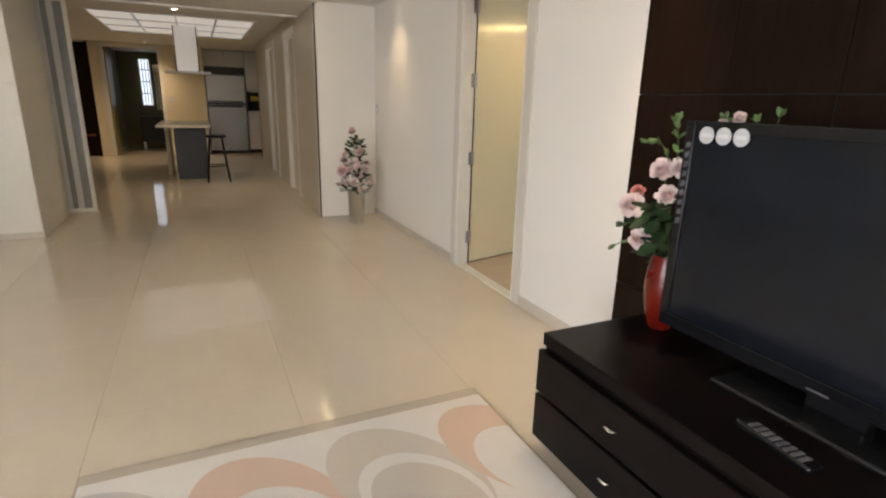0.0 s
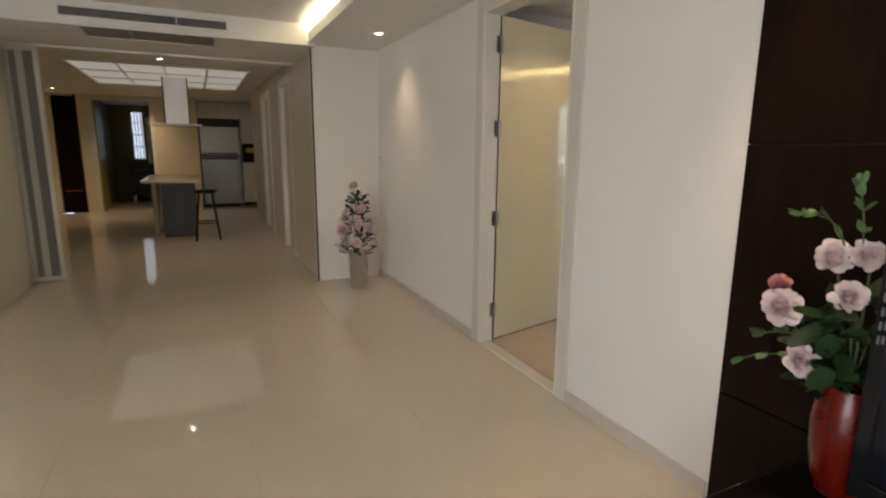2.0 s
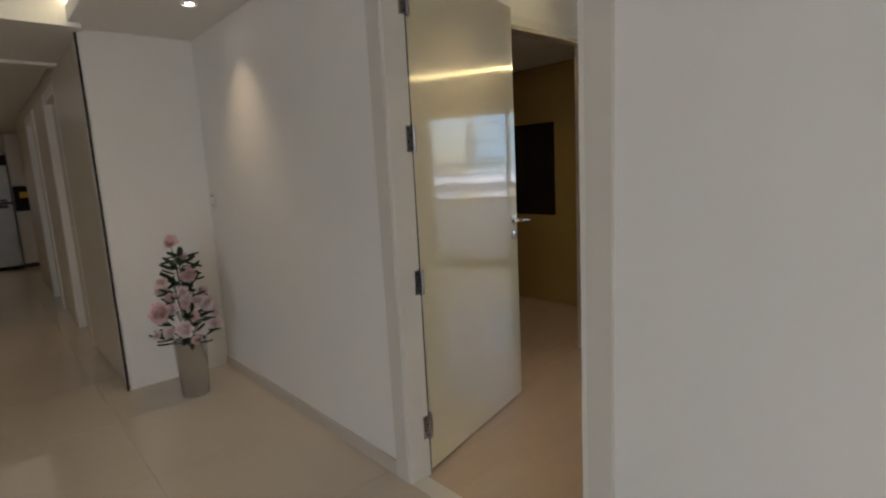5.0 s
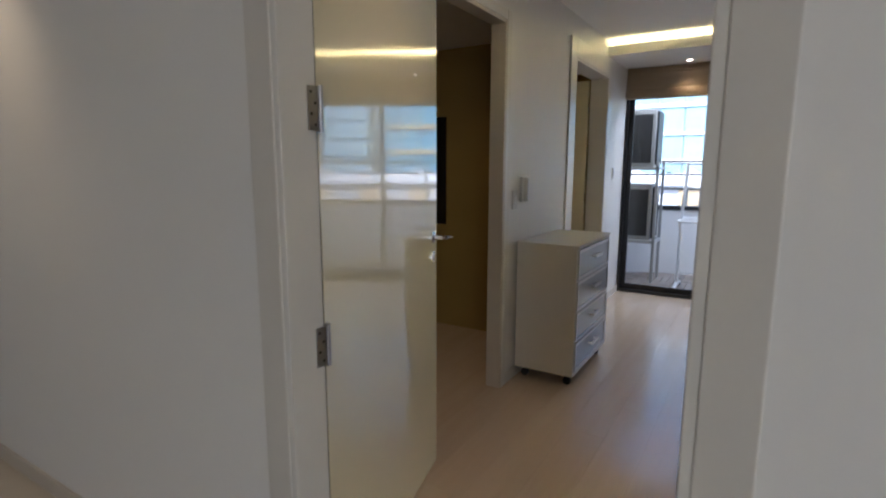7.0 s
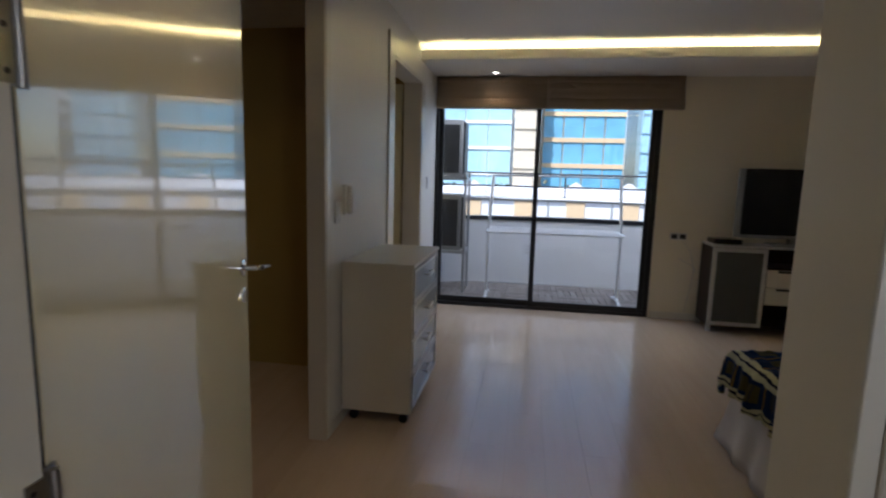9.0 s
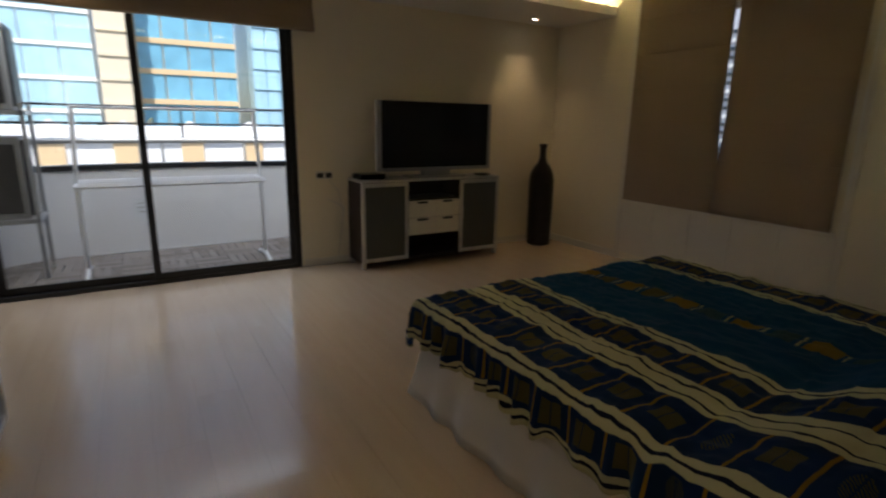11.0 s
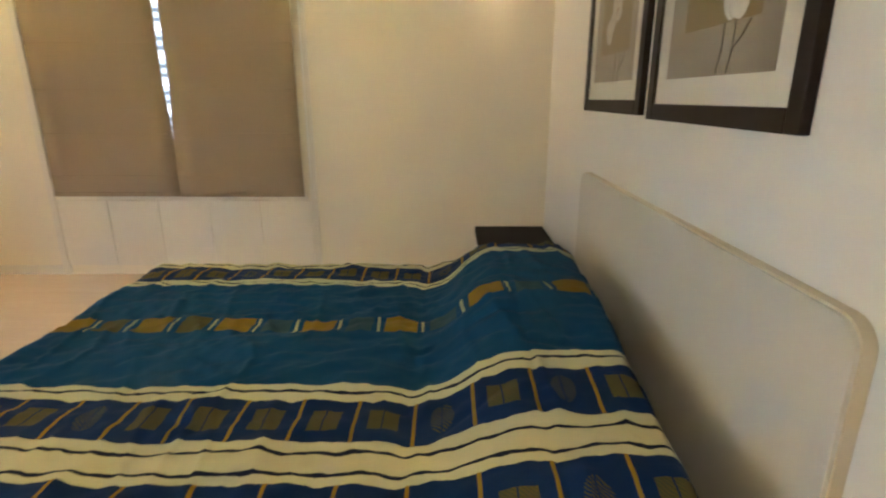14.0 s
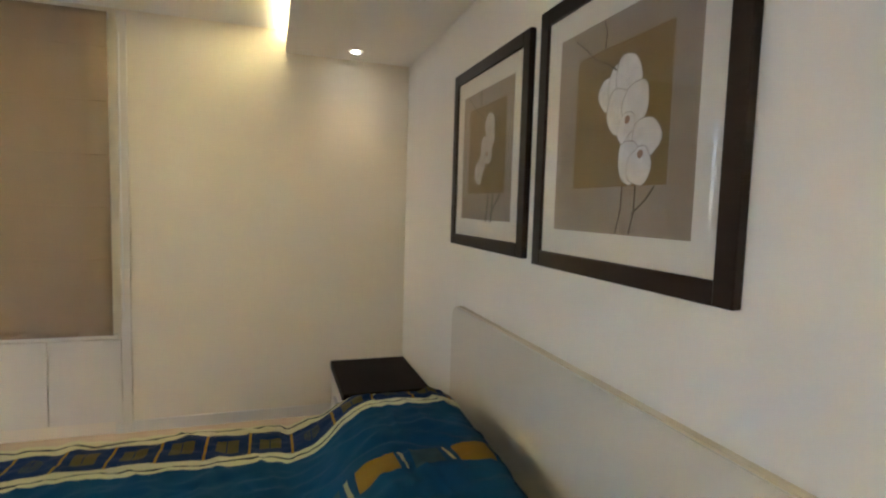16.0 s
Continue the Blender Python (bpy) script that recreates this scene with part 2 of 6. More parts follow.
def papery(name, color):
    """Thin paper that lets light through from behind."""
    m, tree, out = nodes_of(name)
    out.inputs["Base Color"].default_value = (*color, 1)
    out.inputs["Roughness"].default_value = 0.7
    through_light = add(tree, "ShaderNodeBsdfTranslucent", {"Color": (*color, 1)})
    both = add(tree, "ShaderNodeMixShader", {0: 0.85})
    tree.links.new(out.outputs[0], both.inputs[1])
    tree.links.new(through_light.outputs[0], both.inputs[2])
    tree.links.new(both.outputs[0], tree.nodes["Material Output"].inputs["Surface"])
    return m


# ---------- the setting ----------
WX0, WX1, DX1 = 1.99, 2.23, 2.095          # wall between living room and bedroom
N_Y, S_Y, E_X = 4.20, -0.99, 6.96  # bedroom's north, south and east faces
TOP = 2.75

setting("wall_divider", boxes((WX0, -3.5, 0, WX1, 2.45, TOP), (WX0, 2.45, 0, DX1, 2.945, TOP), (WX0, 3.86, 0, DX1, 4.2, TOP), (WX0, 4.2, 0, DX1, 6.09, TOP), (WX0, 2.945, 2.26, DX1, 3.86, TOP)), WALL,
        "warm white painted wall between living room and bedroom", "wall")
setting("wall_nook", boxes((1.32, 6.09, 0, 1.99, 6.21, TOP), (1.99, 6.09, 0, DX1, 6.21, TOP)), WALL, "warm white painted end wall of the nook", "wall")
setting("wall_corridor", boxes((1.335, 6.21, 0, 1.45, 7.52, TOP), (1.335, 8.32, 0, 1.45, 9.55, TOP), (1.335, 10.45, 0, 1.45, 12.2, TOP), (1.335, 7.52, 2.2, 1.45, 8.32, TOP), (1.335, 9.55, 2.2, 1.45, 10.45, TOP)),
        CLOSET, "beige laminate corridor wall", "wall")
setting("wall_kitchen_east", boxes((1.62, 12.2, 0, 1.74, 14.8, TOP), (1.45, 12.2, 0, 1.62, 12.3, TOP)), WALL, "cream kitchen side wall", "wall")
FAR = 13.7
setting("wall_far", boxes((-4.2, FAR, 0, -2.29, FAR + 0.12, TOP), (-1.86, FAR, 0, -1.62, FAR + 0.12, TOP), (-0.56, FAR, 0, 0.33, FAR + 0.12, TOP), (-2.29, FAR, 2.37, -1.86, FAR + 0.12, TOP), (-1.62, FAR, 2.33, -0.56, FAR + 0.12, TOP)),
        WALL_CREAM, "cream painted far wall of the kitchen", "wall")
setting("wall_fridge_recess", boxes((0.33, 14.75, 0, 1.62, 14.87, TOP), (0.21, FAR + 0.12, 0, 0.33, 14.75, TOP)), WALL, "cream wall of the refrigerator recess", "wall")
setting("wall_west", boxes((-4.32, -3.5, 0, -4.2, -3.0, TOP), (-4.32, 0.0, 0, -4.2, 16.8, TOP), (-4.32, -3.0, 0, -4.2, 0.0, 0.3), (-4.32, -3.0, 2.4, -4.2, 0.0, TOP)), WALL, "warm white side wall with an assumed, unseen window opening", "wall")
setting("wall_south", boxes((-4.2, -3.5, 0, 1.99, -3.38, TOP)), WALL, "warm white painted end wall", "wall")
setting("wall_north", boxes((DX1, N_Y, 0, 2.97, N_Y + 0.07, TOP), (3.95, N_Y, 0, 4.5, N_Y + 0.07, TOP), (4.5, N_Y, 0, 5.22, N_Y + 0.14, TOP), (6.20, N_Y, 0, E_X, N_Y + 0.14, TOP), (2.97, N_Y, 2.19, 3.95, N_Y + 0.07, TOP), (5.22, N_Y, 2.2, 6.20, N_Y + 0.14, TOP)),
        WALL, "warm white bedroom wall with two doorways", "wall")
setting("wall_east", boxes((E_X, S_Y - 0.14, 0, E_X + 0.14, 1.97, TOP), (E_X, 4.2, 0, E_X + 0.14, 4.34, TOP), (E_X, 1.97, 2.26, E_X + 0.14, 4.2, TOP)), BED_CREAM, "cream painted bedroom wall with a balcony opening", "wall")
setting("wall_bedroom_south", boxes((2.23, S_Y - 0.14, 0, 4.05, S_Y, TOP), (5.75, S_Y - 0.14, 0, E_X, S_Y, TOP), (4.05, S_Y - 0.14, 0, 5.75, S_Y, 0.62), (4.05, S_Y - 0.14, 2.3, 5.75, S_Y, TOP)),
        BED_CREAM, "cream painted bedroom wall with a window", "wall")
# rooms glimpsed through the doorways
setting("wall_dressing", boxes((DX1, 5.9, 0, 6.6, 6.0, TOP), (4.9, 4.34, 0, 5.0, 5.9, TOP), (6.6, 4.34, 0, 6.7, 6.0, TOP)), AMBER_DIM, "dressing room walls with their dim amber light put into the colour", "wall")
setting("wall_bathroom_far", boxes((-2.6, 16.4, 0, 0.2, 16.5, TOP), (-1.75, FAR + 0.12, 0, -1.65, 16.4, TOP), (0.1, FAR + 0.12, 0, 0.2, 16.4, TOP), (-2.9, FAR + 0.12, 0, -2.8, 16.4, TOP)), plain("olive_tile", (0.17, 0.15, 0.07), 0.35, vary=0.08), "olive tiled bathroom walls", "wall")

# ceilings
C1 = 1.27
setting("ceiling_living", boxes((-4.2, -3.5, LIVING_Z, WX0, 5.97, LIVING_Z + 0.1)), CEIL, "white raised ceiling of the living room", "ceiling")
setting("ceiling_soffit_living", boxes((C1, -3.38, SOFFIT_Z, WX0, 6.09, SOFFIT_Z + 0.05), (C1, -3.38, SOFFIT_Z + 0.05, C1 + 0.02, 5.97, SOFFIT_Z + 0.09)), CEIL, "white dropped soffit with a light cove", "ceiling")
setting("ceiling_bulkhead", boxes((-4.2, 5.97, 2.32, 1.335, 6.09, LIVING_Z + 0.1), (-4.2, 6.09, 2.32, 1.335, 7.16, 2.36), (-4.2, 7.12, 2.30, 1.335, 7.24, 2.32)), CEIL, "white ceiling bulkhead over the passage", "ceiling")
setting("ceiling_kitchen", boxes((-4.2, 7.24, 2.40, -1.14, 16.6, 2.46), (0.98, 7.24, 2.40, 1.74, 16.6, 2.46), (-1.14, 7.24, 2.40, 0.98, 8.62, 2.46), (-1.14, 11.3, 2.40, 0.98, 16.6, 2.46)), CEIL, "white kitchen ceiling", "ceiling")
B0, B1 = 3.03, 6.15
setting("ceiling_bedroom", boxes((DX1, S_Y, TRAY_Z, E_X, N_Y, TRAY_Z + 0.1)), CEIL, "white raised ceiling of the bedroom", "ceiling")
setting("ceiling_soffit_head", boxes((2.23, S_Y, 2.365, B0, N_Y, 2.41), (DX1, 2.45, 2.365, 2.23, N_Y, 2.41), (B0 - 0.02, S_Y, 2.41, B0, N_Y, 2.445)), CEIL, "white dropped soffit with a light cove", "ceiling")
setting("ceiling_soffit_window", boxes((B1, S_Y, 2.365, E_X, N_Y, 2.41), (B1, S_Y, 2.41, B1 + 0.02, N_Y, 2.445)), CEIL, "white dropped soffit with a light cove", "ceiling")
setting("ceiling_dressing", boxes((DX1, 4.34, 2.3, 6.7, 6.0, 2.4)), CEIL, "ceiling of the dressing room", "ceiling")
setting("roof", boxes((-4.3, -3.5, 2.8, 7.1, 16.6, 2.9)), CEIL, "slab above the flat", "ceiling")
single("cove_led", boxes((C1 + 0.06, -3.3, SOFFIT_Z + 0.055, C1 + 0.10, 5.9, SOFFIT_Z + 0.065)), LED, "warm LED strip hidden in the ceiling cove", "light strip")
single("cove_led", boxes((B0 - 0.10, S_Y + 0.05, 2.414, B0 - 0.06, N_Y - 0.05, 2.424)), LED_ROOM, "warm LED strip hidden in the ceiling cove", "light strip")
single("cove_led", boxes((B1 + 0.06, S_Y + 0.05, 2.414, B1 + 0.10, N_Y - 0.05, 2.424)), LED_WINDOW, "warm LED strip hidden in the ceiling cove", "light strip")

# floors: slabs below, tiles and planks on them at the end of the file
floor_living = setting("floor_living", boxes((-4.2, -3.5, -0.12, WX0 + 0.06, 16.6, -0.006)), GROUT, "glossy cream porcelain tile floor", "floor")
floor_bedroom = setting("floor_bedroom", boxes((WX0 + 0.06, S_Y - 0.1, -0.12, E_X + 0.05, 6.2, -0.006)), PLANK, "pale laminate plank floor", "floor")

# skirting
setting("baseboard", boxes((WX0 - 0.012, 1.98, 0, WX0, 2.86, 0.07), (WX0 - 0.012, 3.945, 0, WX0, 6.09, 0.07)), SKIRT, "low beige stone skirting", "baseboard")
setting("baseboard_bedroom", boxes((2.24, S_Y, 0, 4.0, S_Y + 0.012, 0.07), (5.85, S_Y, 0, E_X, S_Y + 0.012, 0.07), (E_X - 0.012, S_Y + 0.012, 0, E_X, 1.95, 0.07), (4.006, N_Y - 0.012, 0, 5.08, N_Y, 0.07), (6.34, N_Y - 0.012, 0, E_X, N_Y, 0.07), (2.23, S_Y + 0.012, 0, 2.242, 0.1, 0.07)),
        CREAM, "low cream skirting board", "baseboard")


def casing(name, axis, face, back, a, b, top, w, material=TRIM, bare=False, lining=None, word="beige laminate lining"):
    """A door lining with architraves on both faces; axis is the wall's normal."""
    rows = []
    for lo, hi in ((a - w, a), (b, b + w)):
        rows.append((face - 0.015, lo, 0, face, hi, top + w))
        if not (bare and lo == b):
            rows.append((back, lo, 0, back + 0.015, hi, top + w))
    rows.append((face - 0.015, a, top, face, b, top + w))
    rows.append((back, a, top, back + 0.015, b, top + w))
    inner = [(face - 0.012, a - 0.002, 0, back + 0.012, a + 0.02, top), (face - 0.012, b - 0.02, 0, back + (-0.002 if bare else 0.012), b + 0.002, top), (face - 0.012, a + 0.02, top - 0.02, back + 0.012, b - 0.02, top + 0.002)]
    if axis == "y":
        rows, inner = ([(r[1], r[0], r[2], r[4], r[3], r[5]) for r in q] for q in (rows, inner))
    if not lining:
        return setting(name, boxes(*rows, *inner, bevel=0.003), material, "cream painted door frame", "door frame")
    frame_ob = setting(name, boxes(*rows, bevel=0.003), material, "cream painted door frame with its lining", "door frame")
    part("lining", boxes(*inner, bevel=0.003), lining, frame_ob, word)
    return frame_ob


# shade of the frame's face is in its colour; the lit lining keeps TRIM
casing("door_1", "x", WX0, DX1, 2.945, 3.86, 2.25, 0.085, TRIM_SHADED, True, TRIM, "cream painted lining")
casing("door_2", "y", N_Y, N_Y + 0.07, 2.97, 3.95, 2.18, 0.055, lining=CLOSET)
casing("door_3", "y", N_Y, N_Y + 0.14, 5.22, 6.20, 2.19, 0.14)
casing("door_4", "x", 1.335, 1.45, 7.52, 8.32, 2.18, 0.07)
casing("door_5", "x", 1.335, 1.45, 9.55, 10.45, 2.18, 0.07)
casing("door_6", "y", FAR, FAR + 0.12, -1.62, -0.56, 2.32, 0.06)
setting("threshold", boxes((WX0 - 0.005, 2.95, -0.004, WX0 + 0.075, 3.84, 0.008)), TRIM, "pale stone door sill", "sill")


# ---------- living room ----------
RED = plain("red_glaze", (0.12, 0.006, 0.002), 0.28, vary=0.12, scale=6, bump=0, coat=0.15, spec=0.35)
LEAF = plain("leaf", (0.020, 0.045, 0.013), 0.5, vary=0.35, scale=25, grain=90)
LEAF_PALE = plain("pale_leaf", (0.11, 0.19, 0.06), 0.5, vary=0.3, scale=25, grain=90)
PETAL = plain("pink_petal", (0.88, 0.72, 0.69), 0.6, vary=0.12, scale=30, grain=120)
PETAL_HEART = plain("blush_petal", (0.86, 0.61, 0.59), 0.6, vary=0.15, scale=30, grain=120)
PETAL_DEEP = plain("rose_petal", (0.66, 0.30, 0.27), 0.6, vary=0.25, scale=30, grain=120)
STEM = plain("stem", (0.07, 0.10, 0.03), 0.6, vary=0.2)
STICKER = plain("sticker_paper_matt", (0.48, 0.48, 0.49), 0.6, vary=0.03, bump=0)
FRIDGE = plain("fridge_steel", (0.26, 0.257, 0.25), 0.22, 1.0, vary=0.08, grain=300, stretch=(1, 1, 0.05), bump=0.02)
HOOD = plain("hood_steel", (0.80, 0.80, 0.80), 0.38, 0.85, vary=0.12, scale=4, grain=300, stretch=(1, 1, 0.05), bump=0.02)
LABEL = plain("label_print", (0.62, 0.62, 0.64), 0.4, vary=0.05, bump=0)
FAINT = plain("faint_print", (0.13, 0.13, 0.14), 0.4, vary=0.1, bump=0)
PLATE = plain("switch_plate", (0.66, 0.64, 0.60), 0.3, vary=0.02, bump=0)
DARK_PRINT = plain("dark_print", (0.09, 0.03, 0.025), 0.4)


def petal(bm, m, w, l, cup):
    """One curved petal or leaf, from the base of m along its y."""
    rows = []
    for j in range(4):
        t = j / 3
        half = w / 2 * math.sin(math.pi * (0.12 + 0.8 * t)) ** 0.8
        rows.append([bm.verts.new(m @ Vector((half * s, l * t, cup * (t * t) + cup * 0.5 * s * s))) for s in (-1, 0, 1)])
    for a, b in zip(rows, rows[1:]):
        for i in range(2):
            bm.faces.new((a[i], a[i + 1], b[i + 1], b[i]))


def ruffle(bm, m, w, l, cup, seed):
    """One broad rose petal with a wavy, rolled rim."""
    rows = []
    for j in range(5):
        t = j / 4
        half = w / 2 * math.sin(math.pi * (0.16 + 0.62 * t)) ** 0.7
        row = []
        for k in range(5):
            s = (k - 2) / 2
            wave = 0.30 * cup * t * t * noise.noise((s * 2.3 + seed, t * 2.0, seed))
            roll = -0.55 * cup * max(0.0, t - 0.6) / 0.4
            row.append(bm.verts.new(m @ Vector((half * s, l * (t - 0.10 * s * s * t) + wave, cup * (1.5 * t * t + 0.9 * s * s) + roll + 1.6 * wave))))
        rows.append(row)
    for a, b in zip(rows, rows[1:]):
        for i in range(4):
            bm.faces.new((a[i], a[i + 1], b[i + 1], b[i]))


def rose(bm, place, size, rng, facing=(0, -1, 0.6), heart=None):
    turn = Vector(facing).to_track_quat("Z", "Y").to_matrix().to_4x4()
    base = Matrix.Translation(place) @ turn
    for ring, (count, lift, reach) in enumerate(((4, 88, 0.44), (6, 80, 0.52), (8, 68, 0.62), (9, 52, 0.72), (10, 33, 0.82), (9, 12, 0.88))):
        for k in range(count):
            a = 360 * (k + 0.5 * ring + rng.uniform(-0.2, 0.2)) / count
            m = base @ pose(0, 0, -0.12 * size, 0, 0, a) @ pose(0, 0.05 * size, 0, lift + rng.uniform(-15, 15), rng.uniform(-14, 14), rng.uniform(-12, 12))
            ruffle(heart if heart is not None and ring < 3 else bm, m, size * 0.46, size * (0.55 * reach + 0.1) * rng.uniform(0.85, 1.1), size * 0.13, rng.uniform(0, 50))


def sprig(leaves, stems, points, size, rng, every=2):
    """A stem with leaves in whorls."""
    tube(points, 0.0022, 5, stems)
    for i, p in enumerate(points):
        if i % every == 0 and i:
            ahead = Vector(p) - Vector(points[i - 1])
            for k in range(3 if i < len(points) - 1 else 5):
                m = Matrix.Translation(p) @ ahead.to_track_quat("Y", "Z").to_matrix().to_4x4() @ pose(0, 0, 0, rng.uniform(-40, 40), rng.uniform(0, 360), rng.uniform(-75, 75))
                petal(leaves, m, size * 0.5, size * rng.uniform(0.8, 1.15), size * 0.12)


def arc(a, b, rise, n=7):
    a, b = Vector(a), Vector(b)
    return [a.lerp(b, i / (n - 1)) + Vector((0, 0, rise * math.sin(math.pi * i / (n - 1)))) for i in range(n)]


def red_vase():
    rng = random.Random(3)
    top = thing("flower_vase", pose(1.665, 1.40, 0.5), "tall red glazed vase holding pink roses and ivy", "vase")
    part("vase", lathe([(0.034, 0), (0.044, 0.008), (0.060, 0.06), (0.070, 0.13), (0.073, 0.19), (0.068, 0.245), (0.057, 0.285), (0.053, 0.298), (0.047, 0.295), (0.05, 0.25), (0.05, 0.1)], 32), RED, top, "glossy red ceramic")
    leaves = bmesh.new()
    heads = ((-0.015, 0.075, 0.61, 0.098), (0.01, 0.015, 0.625, 0.085), (-0.03, 0.022, 0.525, 0.088), (-0.06, 0.160, 0.465, 0.112), (0.03, 0.225, 0.50, 0.066), (-0.075, 0.085, 0.345, 0.092))
    for i, (x, y, z, s) in enumerate(heads):
        bm, heart = bmesh.new(), bmesh.new()
        rose(bm, (x, y, z), 0.8 * s, rng, (-0.75, -0.55, 0.35), heart)
        bloom = part("rose", bm, PETAL_DEEP if i == 4 else PETAL, top, "pale pink silk rose")
        part("rose_heart", heart, PETAL_DEEP if i == 4 else PETAL_HEART, bloom, "deeper pink inner petals")
        part("stem", tube(arc((0, 0, 0.25), (x + 0.02, y, z - 0.02), 0.01, 5), 0.003, 5), STEM, top)
    for start, end, rise, mesh in (((0, 0, 0.28), (0, 0.285, 0.265), 0.05, LEAF_PALE), ((0, 0.04, 0.60), (0.0, 0.17, 0.71), 0.05, LEAF_PALE), ((0, 0.02, 0.62), (0.0, 0.05, 0.79), 0.03, LEAF_PALE), ((0, 0, 0.30), (0.05, -0.06, 0.66), 0.05, LEAF), ((0, 0, 0.30), (-0.05, 0.20, 0.38), 0.05, LEAF), ((0, 0, 0.29), (-0.06, 0.0, 0.22), 0.05, LEAF)):
        green, stem = bmesh.new(), bmesh.new()
        sprig(green, stem, arc(start, end, rise, 9), 0.036, rng)
        part("ivy_sprig", green, mesh, top, "green ivy sprig")
        part("stem", stem, STEM, top)
    for k in range(64):
        a, h = rng.uniform(0, 360), rng.uniform(0.27, 0.52)
        petal(leaves, pose(0, 0.03, h) @ pose(0, 0, 0, 0, 0, a) @ pose(0, rng.uniform(0.0, 0.07), 0, rng.uniform(-55, 45), rng.uniform(-40, 40)), 0.05, rng.uniform(0.055, 0.09), 0.012)
    part("foliage", leaves, LEAF, top, "dark green leaves")
    back = thing("flower_vase", pose(1.84, 1.22, 0.5), "slim dark vase with a pink flower sprig behind the television", "vase")
    part("vase", lathe([(0.035, 0), (0.045, 0.1), (0.04, 0.3), (0.028, 0.42)], 20), BLACK_GLOSS, back)
    for end in ((0, 0.13, 0.78), (0, 0.05, 0.80), (0, -0.03, 0.82), (0, 0.17, 0.80)):
        green, stem = bmesh.new(), bmesh.new()
        sprig(green, stem, arc((0, 0, 0.4), end, 0.02, 9), 0.032, rng, 2)
        part("ivy_sprig", green, LEAF_PALE, back)
        part("stem", stem, STEM, back)
    for place, size in (((-0.02, 0.10, 0.81), 0.04), ((-0.01, 0.17, 0.79), 0.032)):
        bloom = bmesh.new()
        rose(bloom, place, size, rng, (-0.7, -0.7, 0.5))
        part("rose", bloom, PETAL, back, "small pink silk rose")


def floor_vase():
    rng = random.Random(8)
    top = thing("flower_arrangement", pose(1.63, 5.68, 0), "pink silk flower arrangement in a brushed steel bucket on the floor", "flower arrangement")
    part("bucket", lathe([(0.078, 0), (0.082, 0.004), (0.1, 0.36), (0.104, 0.365), (0.1, 0.37), (0.094, 0.36), (0.08, 0.2)], 36), STEEL, top, "brushed steel bucket")
    leaves, stems = bmesh.new(), bmesh.new()
    for k in range(120):
        h = rng.uniform(0.34, 0.92)
        reach = (0.24 - 0.2 * (h - 0.34) / 0.58) * rng.uniform(0.5, 1.0)
        a = rng.uniform(0, 2 * math.pi)
        p = Vector((reach * math.cos(a), reach * math.sin(a), h))
        petal(leaves, Matrix.Translation(p * 0.7 + Vector((0, 0, h * 0.3))) @ pose(0, 0, 0, 0, 0, math.degrees(a) - 90) @ pose(0, 0, 0, rng.uniform(-35, 40), rng.uniform(-30, 30)), 0.034, rng.uniform(0.06, 0.105), 0.018)
        if k % 6 == 0:
            tube(arc((0, 0, 0.33), p, 0.02, 4), 0.003, 5, stems)
    for i, (x, y, z, s) in enumerate(((-0.05, -0.05, 1.02, 0.09), (0.02, -0.02, 0.92, 0.06), (0.03, -0.07, 0.80, 0.11), (-0.14, -0.09, 0.78, 0.08), (-0.17, -0.10, 0.60, 0.14), (0.09, -0.11, 0.61, 0.11), (-0.06, -0.16, 0.48, 0.11),
                                       (0.14, -0.1, 0.46, 0.09), (-0.14, -0.12, 0.47, 0.08), (0.01, -0.15, 0.55, 0.07), (-0.02, -0.12, 0.66, 0.08), (0.0, -0.17, 0.40, 0.07), (0.13, 0.08, 0.6, 0.1), (-0.1, 0.12, 0.7, 0.1))):
        bm = bmesh.new()
        rose(bm, (x, y, z), 0.85 * s, rng, (-0.5, -0.8, 0.6))
        part("flower", bm, PETAL_HEART if i in (0, 2, 4, 9, 11) else PETAL, top)
    for k in range(8):
        h = rng.uniform(0.42, 0.72)
        a, reach = rng.uniform(math.pi, 2.1 * math.pi), 0.20 - 0.17 * (h - 0.42) / 0.5
        bm = bmesh.new()
        rose(bm, (reach * math.cos(a), reach * math.sin(a), h), rng.uniform(0.045, 0.07), rng, (-0.5 + 0.4 * math.cos(a), -0.8, 0.5))
        part("flower", bm, PETAL_HEART if k % 3 == 0 else PETAL, top)
    tube(arc((0, 0, 0.5), (-0.05, -0.05, 1.0), 0.0, 6), 0.003, 5, stems)
    part("foliage", leaves, LEAF, top, "dark green leaves")
    part("stems", stems, STEM, top)


def tv_stand():
    top = thing("tv_stand", pose(1.19, -0.6, 0), "low dark wenge television stand with two rows of drawers", "tv stand")
    part("top", boxes((0.02, 0, 0.45, 0.74, 2.13, 0.50), bevel=0.004), WENGE_TOP, top)
    part("body", boxes((0.03, 0.01, 0.07, 0.735, 2.12, 0.45)), WENGE_TOP, top)
    part("plinth", boxes((0.10, 0.06, 0, 0.7, 2.07, 0.07)), BLACK, top)
    for j in range(2):
        for z0, z1 in ((0.06, 0.247), (0.262, 0.435)):
            y0 = 1.068 * j + 0.004
            d = part("drawer", boxes((0.0, y0, z0, 0.028, y0 + 1.055, z1), bevel=0.003), WENGE_TOP, top)
            y, z = (1.11 + 0.6 if j else 0.58), (z0 + z1) / 2
            part("handle", tube([(-0.003, y - 0.02, z), (-0.015, y - 0.015, z), (-0.017, y, z), (-0.015, y + 0.015, z), (-0.003, y + 0.02, z)], [0.004, 0.006, 0.007, 0.006, 0.004], 8), CHROME, d, "small chrome pull")


